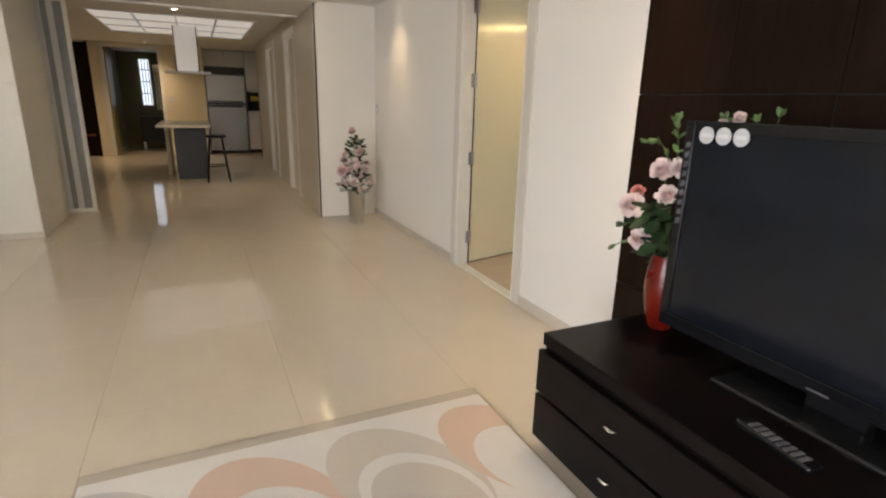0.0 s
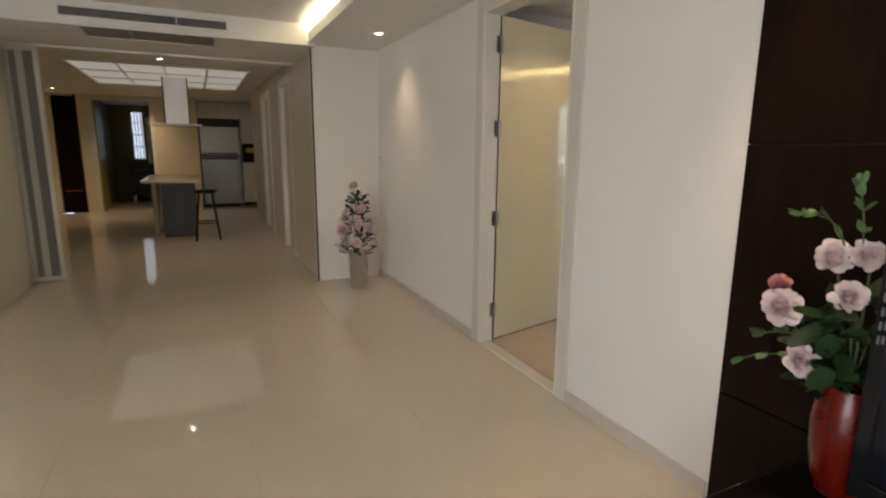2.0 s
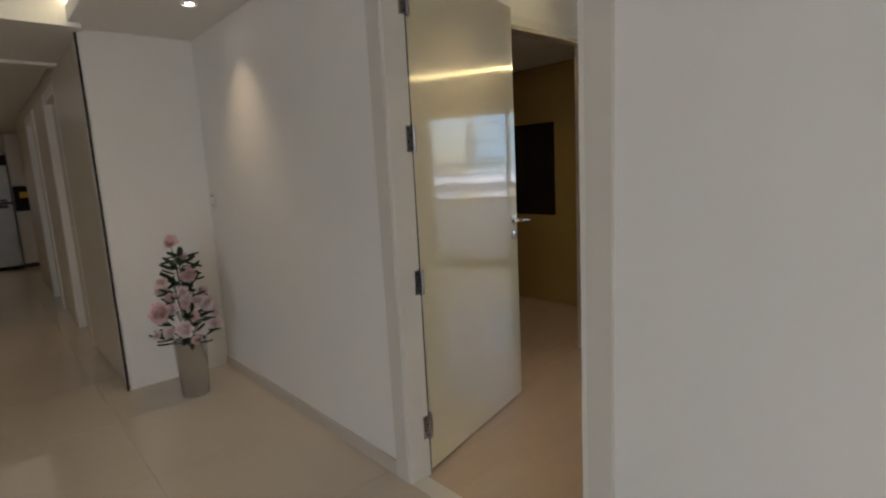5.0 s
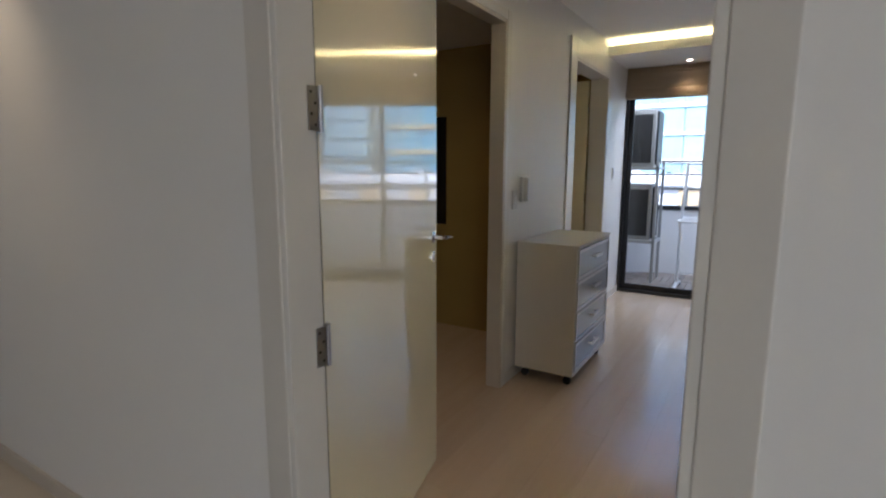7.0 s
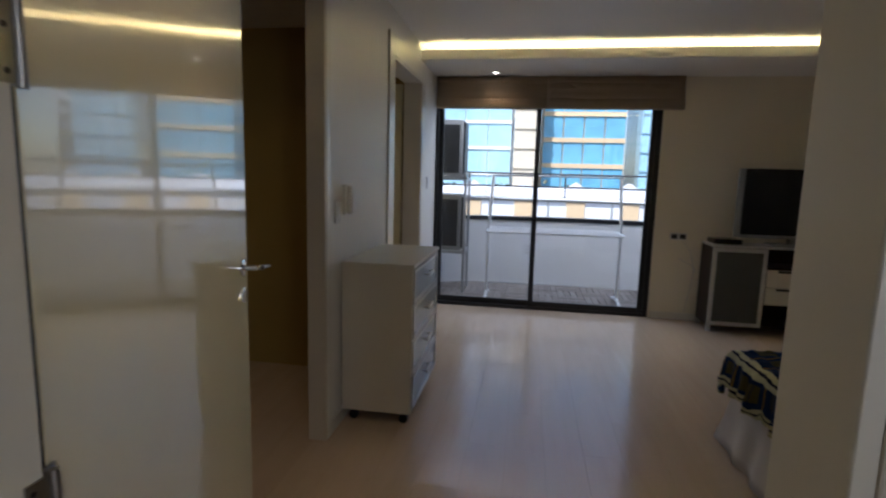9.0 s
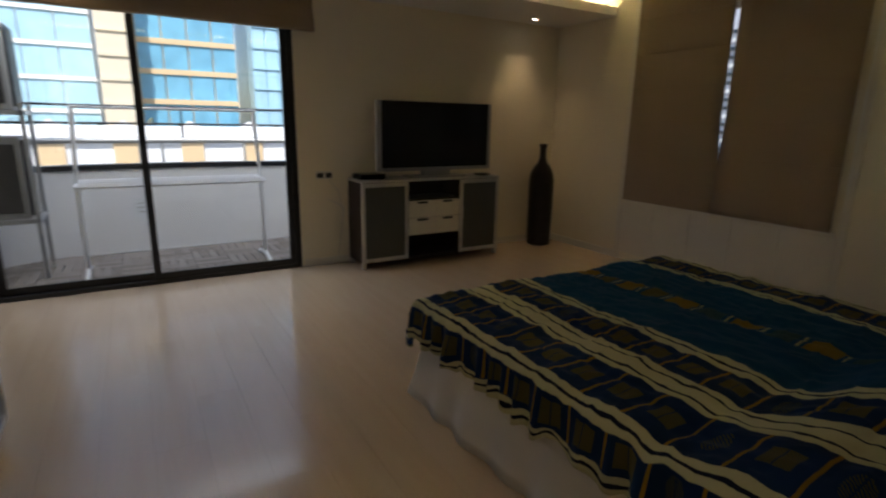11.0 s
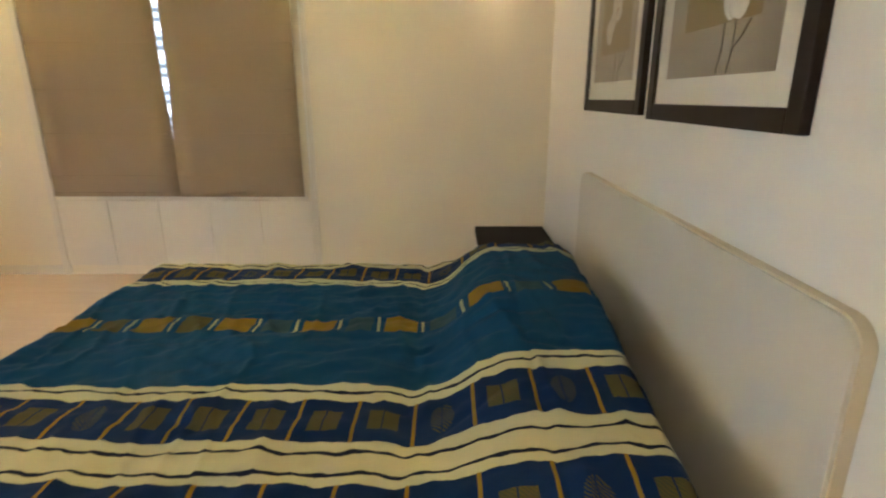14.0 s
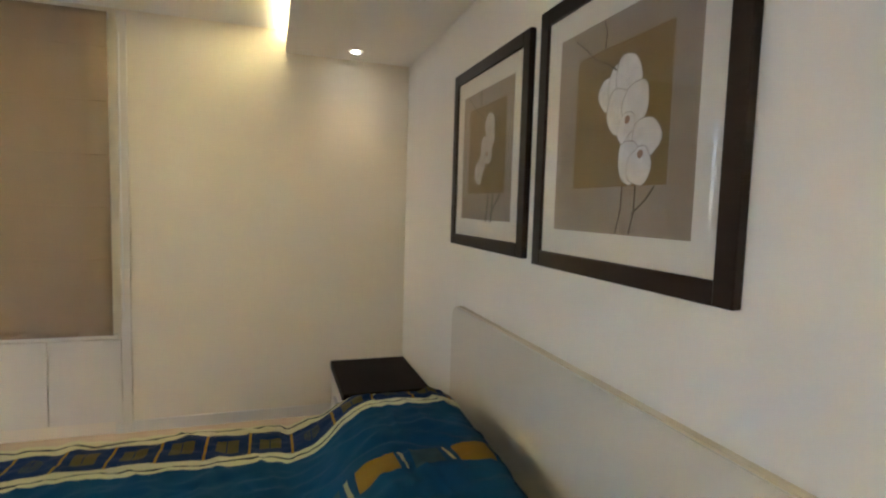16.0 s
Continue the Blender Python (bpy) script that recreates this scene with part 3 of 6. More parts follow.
def living_tv():
    top = thing("television", pose(1.6, 0.72, 0.5), "large black flat television with round stickers on the bezel", "television")
    W, z0, z1 = 0.625, 0.06, 0.80
    part("bezel", boxes((-0.005, -W, z0, 0.03, -W + 0.035, z1), (-0.005, W - 0.035, z0, 0.03, W, z1), (-0.005, -W + 0.035, z1 - 0.035, 0.03, W - 0.035, z1), (-0.005, -W + 0.035, z0, 0.03, W - 0.035, z0 + 0.05), bevel=0.003), BLACK_GLOSS, top)
    part("screen", boxes((0.004, -W + 0.034, z0 + 0.049, 0.02, W - 0.034, z1 - 0.034)), SCREEN, top, "dark switched-off screen")
    part("back_cover", boxes((0.03, -W + 0.02, z0 + 0.02, 0.09, W - 0.02, z1 - 0.02), bevel=0.01), BLACK, top)
    part("neck", boxes((0.0, -0.08, 0.02, 0.05, 0.08, 0.1), bevel=0.006), BLACK_GLOSS, top)
    part("foot", boxes((-0.12, -0.3, 0, 0.14, 0.3, 0.02), bevel=0.008), BLACK_GLOSS, top)
    for k in range(3):
        part("sticker", turned_disc((-0.0062, W - 0.085 - 0.062 * k, z1 - 0.045), 0.028), STICKER, top, "round white sticker")
        part("sticker_print", turned_bar((-0.0076, W - 0.085 - 0.062 * k, z1 - 0.045), 0.036, 0.012), LABEL, top, "printed bars on a sticker")
    for k in range(9):
        z = z1 - 0.07 - 0.033 * k
        part("label_bar", boxes((-0.0062, W - 0.026, z - 0.019, -0.0052, W - 0.020, z), (-0.0062, W - 0.016, z - 0.022, -0.0052, W - 0.011, z - 0.002)), FAINT, top, "pale printed feature label")
    part("energy_sticker", boxes((-0.1215, -0.28, 0.004, -0.1205, -0.24, 0.018)), plain("pale_blue_print", (0.5, 0.6, 0.8), 0.4), top, "small pale blue sticker")
    part("badge", boxes((-0.0062, 0.02, z0 + 0.012, -0.0052, 0.08, z0 + 0.018)), FAINT, top)


def turned_disc(c, r):
    bm = bmesh.new()
    bmesh.ops.create_cone(bm, cap_ends=True, segments=28, radius1=r, radius2=r, depth=0.001, matrix=Matrix.Translation(c) @ Matrix.Rotation(math.pi / 2, 4, "Y"))
    return bm


def turned_bar(c, w, h):
    return boxes((c[0] - 0.0004, c[1] - w / 2, c[2] - h / 2, c[0] + 0.0004, c[1] + w / 2, c[2] + h / 2))


def remote(place, turn, label):
    top = thing("remote_control", place @ pose(0, 0, 0, 0, 0, turn), label, "remote control")
    part("body", boxes((-0.024, -0.11, 0, 0.024, 0.11, 0.02), bevel=0.007), BLACK_GLOSS, top)
    for j in range(8):
        for i in range(3):
            part("button", boxes((-0.018 + 0.013 * i, -0.085 + 0.021 * j, 0.0195, -0.008 + 0.013 * i, -0.073 + 0.021 * j, 0.023)), FAINT, top, smooth=False)


def rug():
    m, tree, out = nodes_of("rug_pile")
    where = add(tree, "ShaderNodeTexCoord").outputs["Object"]
    split = add(tree, "ShaderNodeSeparateXYZ", {0: where})
    x, y = split.outputs[0], split.outputs[1]

    def ellipse(cx, cy, rx, ry, turn):
        c, s = math.cos(turn), math.sin(turn)
        dx, dy = maths(tree, "SUBTRACT", x, cx), maths(tree, "SUBTRACT", y, cy)
        u = maths(tree, "DIVIDE", maths(tree, "ADD", maths(tree, "MULTIPLY", dx, c), maths(tree, "MULTIPLY", dy, s)), rx)
        v = maths(tree, "DIVIDE", maths(tree, "SUBTRACT", maths(tree, "MULTIPLY", dy, c), maths(tree, "MULTIPLY", dx, s)), ry)
        return maths(tree, "LESS_THAN", maths(tree, "ADD", maths(tree, "MULTIPLY", u, u), maths(tree, "MULTIPLY", v, v)), 1.0)

    white, grey, sand, peach = (0.76, 0.735, 0.70), (0.58, 0.545, 0.51), (0.61, 0.555, 0.485), (0.68, 0.50, 0.39)
    color = white
    # overlapping petals: outer shape, then the paler shape laid in it
    for row in range(3):
        for col in range(4):
            cx, cy = 0.15 + 0.47 * col + 0.23 * (row % 2), 2.14 - 0.78 * row
            outer = (grey, peach, sand, peach)[(col + row) % 4]
            inner = (grey, white, sand, white)[(col + row * 2) % 4]
            color = mixed(tree, ellipse(cx, cy, 0.23, 0.36, 0.5), color, outer)
            color = mixed(tree, ellipse(cx + 0.03, cy - 0.11, 0.19, 0.27, 0.55), color, white)
            color = mixed(tree, ellipse(cx + 0.035, cy - 0.14, 0.165, 0.235, 0.55), color, inner)
    edge = maths(tree, "GREATER_THAN", maths(tree, "ABSOLUTE", maths(tree, "SUBTRACT", y, 1.3)), 1.235)
    color = mixed(tree, edge, color, (0.47, 0.41, 0.33))
    pile = add(tree, "ShaderNodeTexNoise", {"Vector": where, "Scale": 260.0, "Detail": 3.0}).outputs["Fac"]
    cloud = add(tree, "ShaderNodeTexNoise", {"Vector": where, "Scale": 7.0, "Detail": 3.0}).outputs["Fac"]
    dust = maths(tree, "ADD", maths(tree, "MULTIPLY", pile, 0.22), maths(tree, "MULTIPLY", cloud, 0.14))
    tree.links.new(mixed(tree, dust, color, (0.42, 0.38, 0.33)), out.inputs["Base Color"])
    out.inputs["Roughness"].default_value = 0.95
    b = add(tree, "ShaderNodeBump", {"Height": pile, "Strength": 0.5, "Distance": 0.004})
    tree.links.new(b.outputs[0], out.inputs["Normal"])
    top = thing("rug", pose(-0.43, -0.6, 0.0), "pale rug with grey and peach leaf shapes on the tiles", "rug")
    part("surface", boxes((0.01, 0.01, 0.001, 1.6, 2.59, 0.014), bevel=0.005), m, top)
    bind = plain("rug_binding", (0.42, 0.36, 0.28), 0.9, vary=0.1, grain=300, bump=0.3)
    part("binding", boxes((0, 0, 0.001, 0.012, 2.6, 0.012), (1.598, 0, 0.001, 1.61, 2.6, 0.012), (0.012, 0, 0.001, 1.598, 0.012, 0.012), (0.012, 2.588, 0.001, 1.598, 2.6, 0.012), bevel=0.003), bind, top, "beige woven binding")


def wood_panels():
    back = setting("wall_panelling", boxes((WX0 - 0.016, -3.3, 0, WX0 - 0.002, 1.955, SOFFIT_Z)), BLACK, "dark wenge wall panelling behind the television", "wall panelling")
    zs = (0.0, 0.48, 1.395, SOFFIT_Z)
    ys = (-3.3, -2.6, -1.95, -1.4, -0.8, -0.2, 0.42, 1.09, 1.5, 1.955)
    for z0, z1 in zip(zs, zs[1:]):
        for y0, y1 in zip(ys, ys[1:]):
            part("panel", boxes((WX0 - 0.03, y0 + 0.002, z0 + 0.003, WX0 - 0.016, y1 - 0.002, z1 - 0.003), bevel=0.0015), WENGE, back, smooth=False)


def downlight(place, label="round recessed ceiling downlight, lit"):
    top = thing("downlight", place, label, "ceiling light", "recessed downlights")
    part("reflector", lathe([(0.034, -0.004), (0.0225, -0.002), (0.0225, -0.001)], 24, closed=False), CHROME, top)
    part("ring", lathe([(0.032, -0.001), (0.046, -0.001), (0.048, -0.006), (0.042, -0.01), (0.034, -0.004)], 28, closed=False), WHITE, top)
    part("bulb", lathe([(0.022, -0.003), (0.018, -0.006), (0.010, -0.008), (0.004, -0.0085)], 20), BULB, top, "glowing lamp")


def grille(place, w, h, count, label, slats, behind, joins):
    top = thing("air_grille", place, label, "air grille")
    part("frame", boxes((-0.02, -0.012, -0.02, w + 0.02, 0, 0), (-0.02, -0.012, h, w + 0.02, 0, h + 0.02), (-0.02, -0.012, 0, 0, 0, h), (w, -0.012, 0, w + 0.02, 0, h), bevel=0.002), WHITE, top)
    part("backing", boxes((0, -0.003, 0, w, 0, h)), behind, top)
    slat = finished("slat", boxes((-0.002, -0.009, 0, 0.002, -0.003, h)), slats)
    for k in range(count):
        s = new("slat", slat)
        s.parent, s.location = top, (w * (k + 0.5) / count, 0, 0)
    for at in joins:
        part("divider", boxes((w * at - 0.004, -0.012, 0, w * at + 0.004, -0.004, h)), WHITE, top)


def switch(place, gang, label, printed=False):
    top = thing("wall_switch", place, label, "wall switch")
    part("plate", boxes((-0.036 * gang, -0.009, -0.058, 0.036 * gang, -0.001, 0.058), bevel=0.003), PLATE, top)
    for k in range(gang):
        x = -0.036 * (gang - 1) + 0.072 * k
        part("rocker", boxes((x - 0.014, -0.014, -0.028, x + 0.014, -0.009, 0.028), bevel=0.002), WHITE, top)
        if printed:
            for z in (-0.03, 0.02):
                part("print", boxes((x - 0.02, -0.0102, z, x + 0.012, -0.0094, z + 0.02)), DARK_PRINT, top, "dark reddish printed mark")
    return top


def passage():
    # built-in cupboards on the corner of the passage
    body = thing("built_in_cupboard", pose(-1.337, 5.97, 0), "cream laminate built-in cupboard with flush panels", "cupboard")
    part("body", boxes((-2.86, 0.02, 0, 0, 1.15, 2.318)), CREAM, body)
    for x0, x1 in ((-2.86, -1.9), (-1.9, -0.95), (-0.95, 0.0)):
        for z0, z1 in ((0.06, 0.87), (0.876, 1.402), (1.408, 2.31)):
            part("door", boxes((x0 + 0.002, 0.0, z0, x1 - 0.002, 0.02, z1), bevel=0.0015), CREAM, body)
    part("plinth", boxes((-2.86, 0.012, 0.0, 0, 0.02, 0.058)), SKIRT, body)
    side = thing("sliding_door", pose(-1.43, 7.15, 0), "white aluminium sliding door with striped frosted glass, slid open", "sliding door")
    frosted = plain("frosted_glass", (0.64, 0.65, 0.65), 0.25, vary=0.06, scale=2, grain=40, bump=0.03, stretch=(8, 8, 0.4))
    stripe = plain("clear_stripe", (0.24, 0.25, 0.26), 0.08, vary=0.1, bump=0)
    part("frame", boxes((0.0, 0, 0.01, 0.02, 0.035, 2.30), (0.32, -0.002, 0.01, 0.36, 0.038, 2.30), (0.02, 0, 2.26, 0.32, 0.035, 2.30), (0.02, 0, 0.01, 0.32, 0.035, 0.05), bevel=0.003), WHITE, side)
    for x0, x1, mt in ((0.02, 0.075, stripe), (0.075, 0.13, frosted), (0.13, 0.18, stripe), (0.18, 0.24, frosted), (0.24, 0.32, stripe)):
        part("pane", boxes((x0 + 0.0005, 0.012, 0.05, x1 - 0.0005, 0.02, 2.26)), mt, side)
    single("door_track", boxes((-1.43, 7.14, 0, -1.05, 7.19, 0.008)), ALU, "thin aluminium sliding door track", "door track")
    grille(pose(-0.66, 5.97, 2.385), 1.22, 0.065, 110, "long white air conditioning grille with grey slats", SLAT_GREY, BLACK, (0.68,))
    grille(pose(-0.54, 6.40, 2.318, 90, 0, 0), 1.0, 0.46, 50, "ceiling return air grille with pale grey slats", ALU, SLAT_GREY, (0.35,))
    # closet front and its dark edge
    single("closet_panel", boxes((1.318, 6.215, 0.06, 1.332, 7.42, 2.30), bevel=0.001), CLOSET, "tall beige laminate closet panel", "closet")
    single("corner_trim", boxes((1.308, 6.078, 0, 1.32, 6.10, 2.318)), BLACK, "thin black metal corner trim", "trim")
    for y0, y1, word in ((7.545, 8.295, "closed cream corridor door"), (9.575, 10.425, "closed beige corridor door")):
        leaf = thing("corridor_door", pose(1.38, y0, 0.008), word, "door")
        part("leaf", boxes((0, 0, 0, 0.04, y1 - y0, 2.14), bevel=0.002), CLOSET, leaf)
        part("handle", tube([(-0.002, 0.07, 1.02), (-0.05, 0.07, 1.02), (-0.05, 0.17, 1.02)], 0.008), CHROME, leaf)
    switch(pose(1.989, 6.0, 1.24, 0, 0, -90), 1, "white wall switch with a printed reddish sticker", True)


def kitchen():
    island = thing("kitchen_island", pose(-0.27, 9.68, 0), "dark grey kitchen island with a cream stone worktop", "kitchen island")
    part("body", boxes((0.0, 0, 0.0, 0.47, 1.5, 0.82), bevel=0.003), DARK_GREY, island)
    for k in range(2):
        part("door", boxes((-0.012, 0.02 + 0.74 * k, 0.08, 0, 0.74 + 0.74 * k, 0.80), bevel=0.002), DARK_GREY, island)
    part("worktop", boxes((-0.25, -0.16, 0.84, 0.55, 1.6, 0.88), bevel=0.006), plain("cream_stone", (0.62, 0.57, 0.47), 0.2, vary=0.06, grain=150, bump=0), island, "cream stone slab")
    part("end_panel", boxes((-0.16, 0.5, 0, -0.10, 1.5, 0.84)), CLOSET, island)
    part("rail", boxes((0.47, 0.0, 0.82, 0.5, 1.5, 0.84)), STEEL, island)
    stool = thing("bar_stool", pose(0.33, 9.30, 0), "dark wooden bar stool with a round seat beside the island", "stool")
    part("seat", lathe([(0.14, 0.70), (0.155, 0.705), (0.16, 0.725), (0.15, 0.74), (0.1, 0.745)], 28), WENGE_TOP, stool)
    for sx in (-1, 1):
        for sy in (-1, 1):
            part("leg", tube([(0.09 * sx, 0.09 * sy, 0.71), (0.165 * sx, 0.165 * sy, 0.0)], [0.017, 0.014], 8), WENGE_TOP, stool)
    for a, b in (((-1, -1), (1, -1)), ((1, -1), (1, 1)), ((1, 1), (-1, 1)), ((-1, 1), (-1, -1))):
        part("stretcher", tube([(0.138 * a[0], 0.138 * a[1], 0.26), (0.138 * b[0], 0.138 * b[1], 0.26)], 0.009, 6), WENGE_TOP, stool)
    hood = thing("cooker_hood", pose(0.02, 10.05, 1.68), "chimney cooker hood of brushed steel over the island", "cooker hood")
    part("chimney", boxes((-0.15, -0.13, 0.04, 0.17, 0.13, 0.755), bevel=0.003), HOOD, hood, "bright steel chimney")
    for x in (-0.165, 0.17):
        part("chimney_edge", boxes((x, -0.134, 0.04, x + 0.015, 0.13, 0.755)), BLACK, hood, "dark chimney edge")
    part("canopy", boxes((-0.33, -0.25, 0.0, 0.34, 0.25, 0.035), bevel=0.006), STEEL, hood)
    part("edge", boxes((-0.335, -0.262, 0.004, 0.345, -0.25, 0.03), bevel=0.003), LABEL, hood, "pale glass edge")
    fridge = thing("refrigerator", pose(0.35, 14.02, 0), "tall two-door stainless steel refrigerator", "refrigerator")
    part("body", boxes((0.0, 0.06, 0.03, 0.88, 0.7, 1.84), bevel=0.005), DARK_GREY, fridge)
    for z0, z1 in ((0.06, 1.17), (1.185, 1.835)):
        d = part("door", boxes((0.004, 0.0, z0, 0.876, 0.058, z1), bevel=0.012), FRIDGE, fridge)
        part("handle", boxes((0.02, -0.03, (z1 - 0.08 if z0 < 1 else z0 + 0.02), 0.8, -0.005, (z1 - 0.02 if z0 < 1 else z0 + 0.06)), bevel=0.006), BLACK_GLOSS, d)
    for k in range(2):
        part("foot", lathe([(0.03, 0), (0.03, 0.035)], 12, at=(0.1 + 0.66 * k, 0.12, 0)), BLACK, fridge)
    upper = thing("wall_cabinet", pose(0.34, 14.1, 2.02), "white gloss wall cabinet above the refrigerator", "kitchen cabinet")
    part("body", boxes((0, 0.02, 0, 0.9, 0.64, 0.37)), DARK_GREY, upper)
    for k in range(2):
        part("door", boxes((0.45 * k + 0.002, 0, 0.0, 0.45 * k + 0.448, 0.02, 0.36), bevel=0.002), WHITE, upper)
    # black sheet painting the recess's shade between refrigerator and cabinet
    part("gap_shade", boxes((0, 0.10, -0.18, 0.9, 0.12, 0.0)), BLACK, upper, "black strip standing for the shade in the gap under the cabinet")
    part("side_panel", boxes((-0.022, -0.06, -2.02, -0.002, 0.64, 0.37)), BLACK, upper, "thin black end panel")
    tall = thing("oven_tower", pose(1.245, 14.06, 0), "tall white kitchen unit with a built-in black oven", "kitchen cabinet")
    part("body", boxes((0, 0.02, 0.08, 0.36, 0.68, 2.38)), WHITE, tall)
    for z0, z1 in ((0.09, 0.5), (0.505, 0.98), (1.5, 2.05), (2.055, 2.37)):
        part("door", boxes((0.002, 0, z0, 0.358, 0.02, z1), bevel=0.002), WHITE, tall)
    oven = part("oven", boxes((0.005, -0.01, 1.02, 0.355, 0.02, 1.46), bevel=0.004), BLACK_GLOSS, tall, "black glass oven front")
    part("label", boxes((0.09, -0.0125, 1.25, 0.27, -0.0105, 1.36)), plain("yellow_print", (0.6, 0.45, 0.03), 0.5), oven, "yellow energy label")
    part("plinth", boxes((0, 0.05, 0, 0.36, 0.6, 0.08)), BLACK, tall)
    # luminous ceiling
    light = thing("luminous_ceiling", pose(-1.12, 8.64, 2.376), "luminous kitchen ceiling of pale diffuser panels", "ceiling light")
    for i in range(4):
        for j in range(3):
            part("diffuser", boxes((0.53 * i + 0.012, 0.88 * j + 0.012, 0.03, 0.53 * i + 0.513, 0.88 * j + 0.868, 0.036)), DIFFUSER, light, smooth=False)
    part("grid", boxes(*[(0.53 * i - 0.011, -0.01, 0.01, 0.53 * i + 0.011, 2.65, 0.03) for i in range(5)], *[(0.011 + 0.53 * i, 0.88 * j - 0.011, 0.012, 0.519 + 0.53 * i, 0.88 * j + 0.011, 0.03) for i in range(4) for j in range(4)]), WHITE, light)
    part("tray", boxes((-0.02, -0.02, 0.038, 2.14, 2.67, 0.06)), WHITE, light)
    # dark cupboard niche and bathroom beyond the far wall
    niche = thing("entrance_door", pose(-2.28, FAR + 0.03, 0), "dark wenge entrance door in the far wall", "door")
    part("leaf", boxes((0.0, 0, 0.01, 0.415, 0.05, 2.36), bevel=0.003), WENGE, niche)
    part("frame_strip", boxes((0.36, -0.035, 0, 0.42, -0.001, 2.38), bevel=0.003), WENGE, niche)
    part("handle", boxes((0.06, -0.03, 0.45, 0.34, -0.003, 0.47)), plain("copper", (0.5, 0.16, 0.06), 0.3, 0.8), niche, "copper-coloured bar")
    leaf = thing("bathroom_door", pose(-1.585, FAR + 0.13, 0.01), "olive tinted bathroom door standing open", "door")
    part("leaf", boxes((-0.03, 0, 0, 0.01, 0.82, 2.2), bevel=0.002), plain("olive_lacquer", (0.24, 0.21, 0.05), 0.3, vary=0.05), leaf)
    vanity = thing("vanity", pose(-1.22, 15.55, 0), "dark bathroom vanity with a pale basin top", "vanity")
    part("body", boxes((0, 0, 0.18, 1.2, 0.6, 0.80), bevel=0.004), BLACK, vanity)
    part("basin", boxes((-0.02, -0.02, 0.80, 1.22, 0.62, 0.86), bevel=0.01), CLEAR, vanity)
    part("leg", boxes((0.02, 0.05, 0, 0.08, 0.11, 0.18)), STEEL, vanity)
    part("leg", boxes((1.1, 0.05, 0, 1.16, 0.11, 0.18)), STEEL, vanity)
    bath = thing("bath_window", pose(-1.27, 16.38, 1.07), "bright frosted bathroom window with dark bars", "window")
    part("pane", boxes((0.1, 0, 0, 0.34, 0.016, 1.15)), glowing("frosted_daylight", (0.85, 0.93, 1.0), 0.28), bath)
    for k in range(4):
        part("bar", boxes((0.10 + 0.068 * k, -0.012, 0, 0.118 + 0.068 * k, -0.001, 1.15)), DARK_GREY, bath)
    for k in range(3):
        part("crossbar", boxes((0.10, -0.014, 0.28 + 0.3 * k, 0.34, -0.012, 0.30 + 0.3 * k)), DARK_GREY, bath)
    single("bath_mirror", boxes((-0.86, 16.37, 0.95, -0.30, 16.385, 2.1)), plain("mirror", (0.8, 0.82, 0.8), 0.03, 1.0, vary=0.01, bump=0), "bathroom mirror on the wall", "mirror")
    switch(pose(-0.40, FAR - 0.001, 1.24), 2, "white double wall switch beside the bathroom door")
    switch(pose(-1.70, FAR - 0.001, 1.35), 1, "white wall switch beside the entrance door")


wood_panels()
rug()
tv_stand()
living_tv()
red_vase()
floor_vase()
remote(pose(1.36, 0.72, 0.5), -8, "black remote control lying on the television stand")
passage()
kitchen()
downlight(pose(1.74, 5.27, SOFFIT_Z))
downlight(pose(1.74, 1.78, SOFFIT_Z))
downlight(pose(1.74, 0.6, SOFFIT_Z))
downlight(pose(-2.0, 12.6, 2.40))
downlight(pose(3.9, 5.1, 2.30))
downlight(pose(5.6, 5.1, 2.30))
downlight(pose(-0.055, 8.06, 2.40))
downlight(pose(-0.76, 13.2, 2.40))


# ---------- bedroom ----------
FROST = plain("frosted_door_glass", (0.072, 0.077, 0.068), 0.35, vary=0.05, bump=0.02)
SMOKE = plain("translucent_drawer", (0.50, 0.515, 0.53), 0.2, vary=0.05, bump=0.0)
LINEN = plain("white_linen", (0.76, 0.72, 0.67), 0.9, vary=0.05, scale=8, grain=300, bump=0.2)
ESPRESSO = wooden("espresso_wood", (0.018, 0.011, 0.008), (0.030, 0.018, 0.013), 0.4, (12, 1, 12), 2.0, spec=0.2)
SILVER = plain("silver_plastic", (0.34, 0.34, 0.34), 0.35, 0.3, vary=0.03, bump=0)
HEAD = plain("headboard_laminate", (0.66, 0.62, 0.54), 0.4, vary=0.02, bump=0.02)
HEAD_EDGE = plain("headboard_edging", (0.66, 0.58, 0.42), 0.4, vary=0.05)


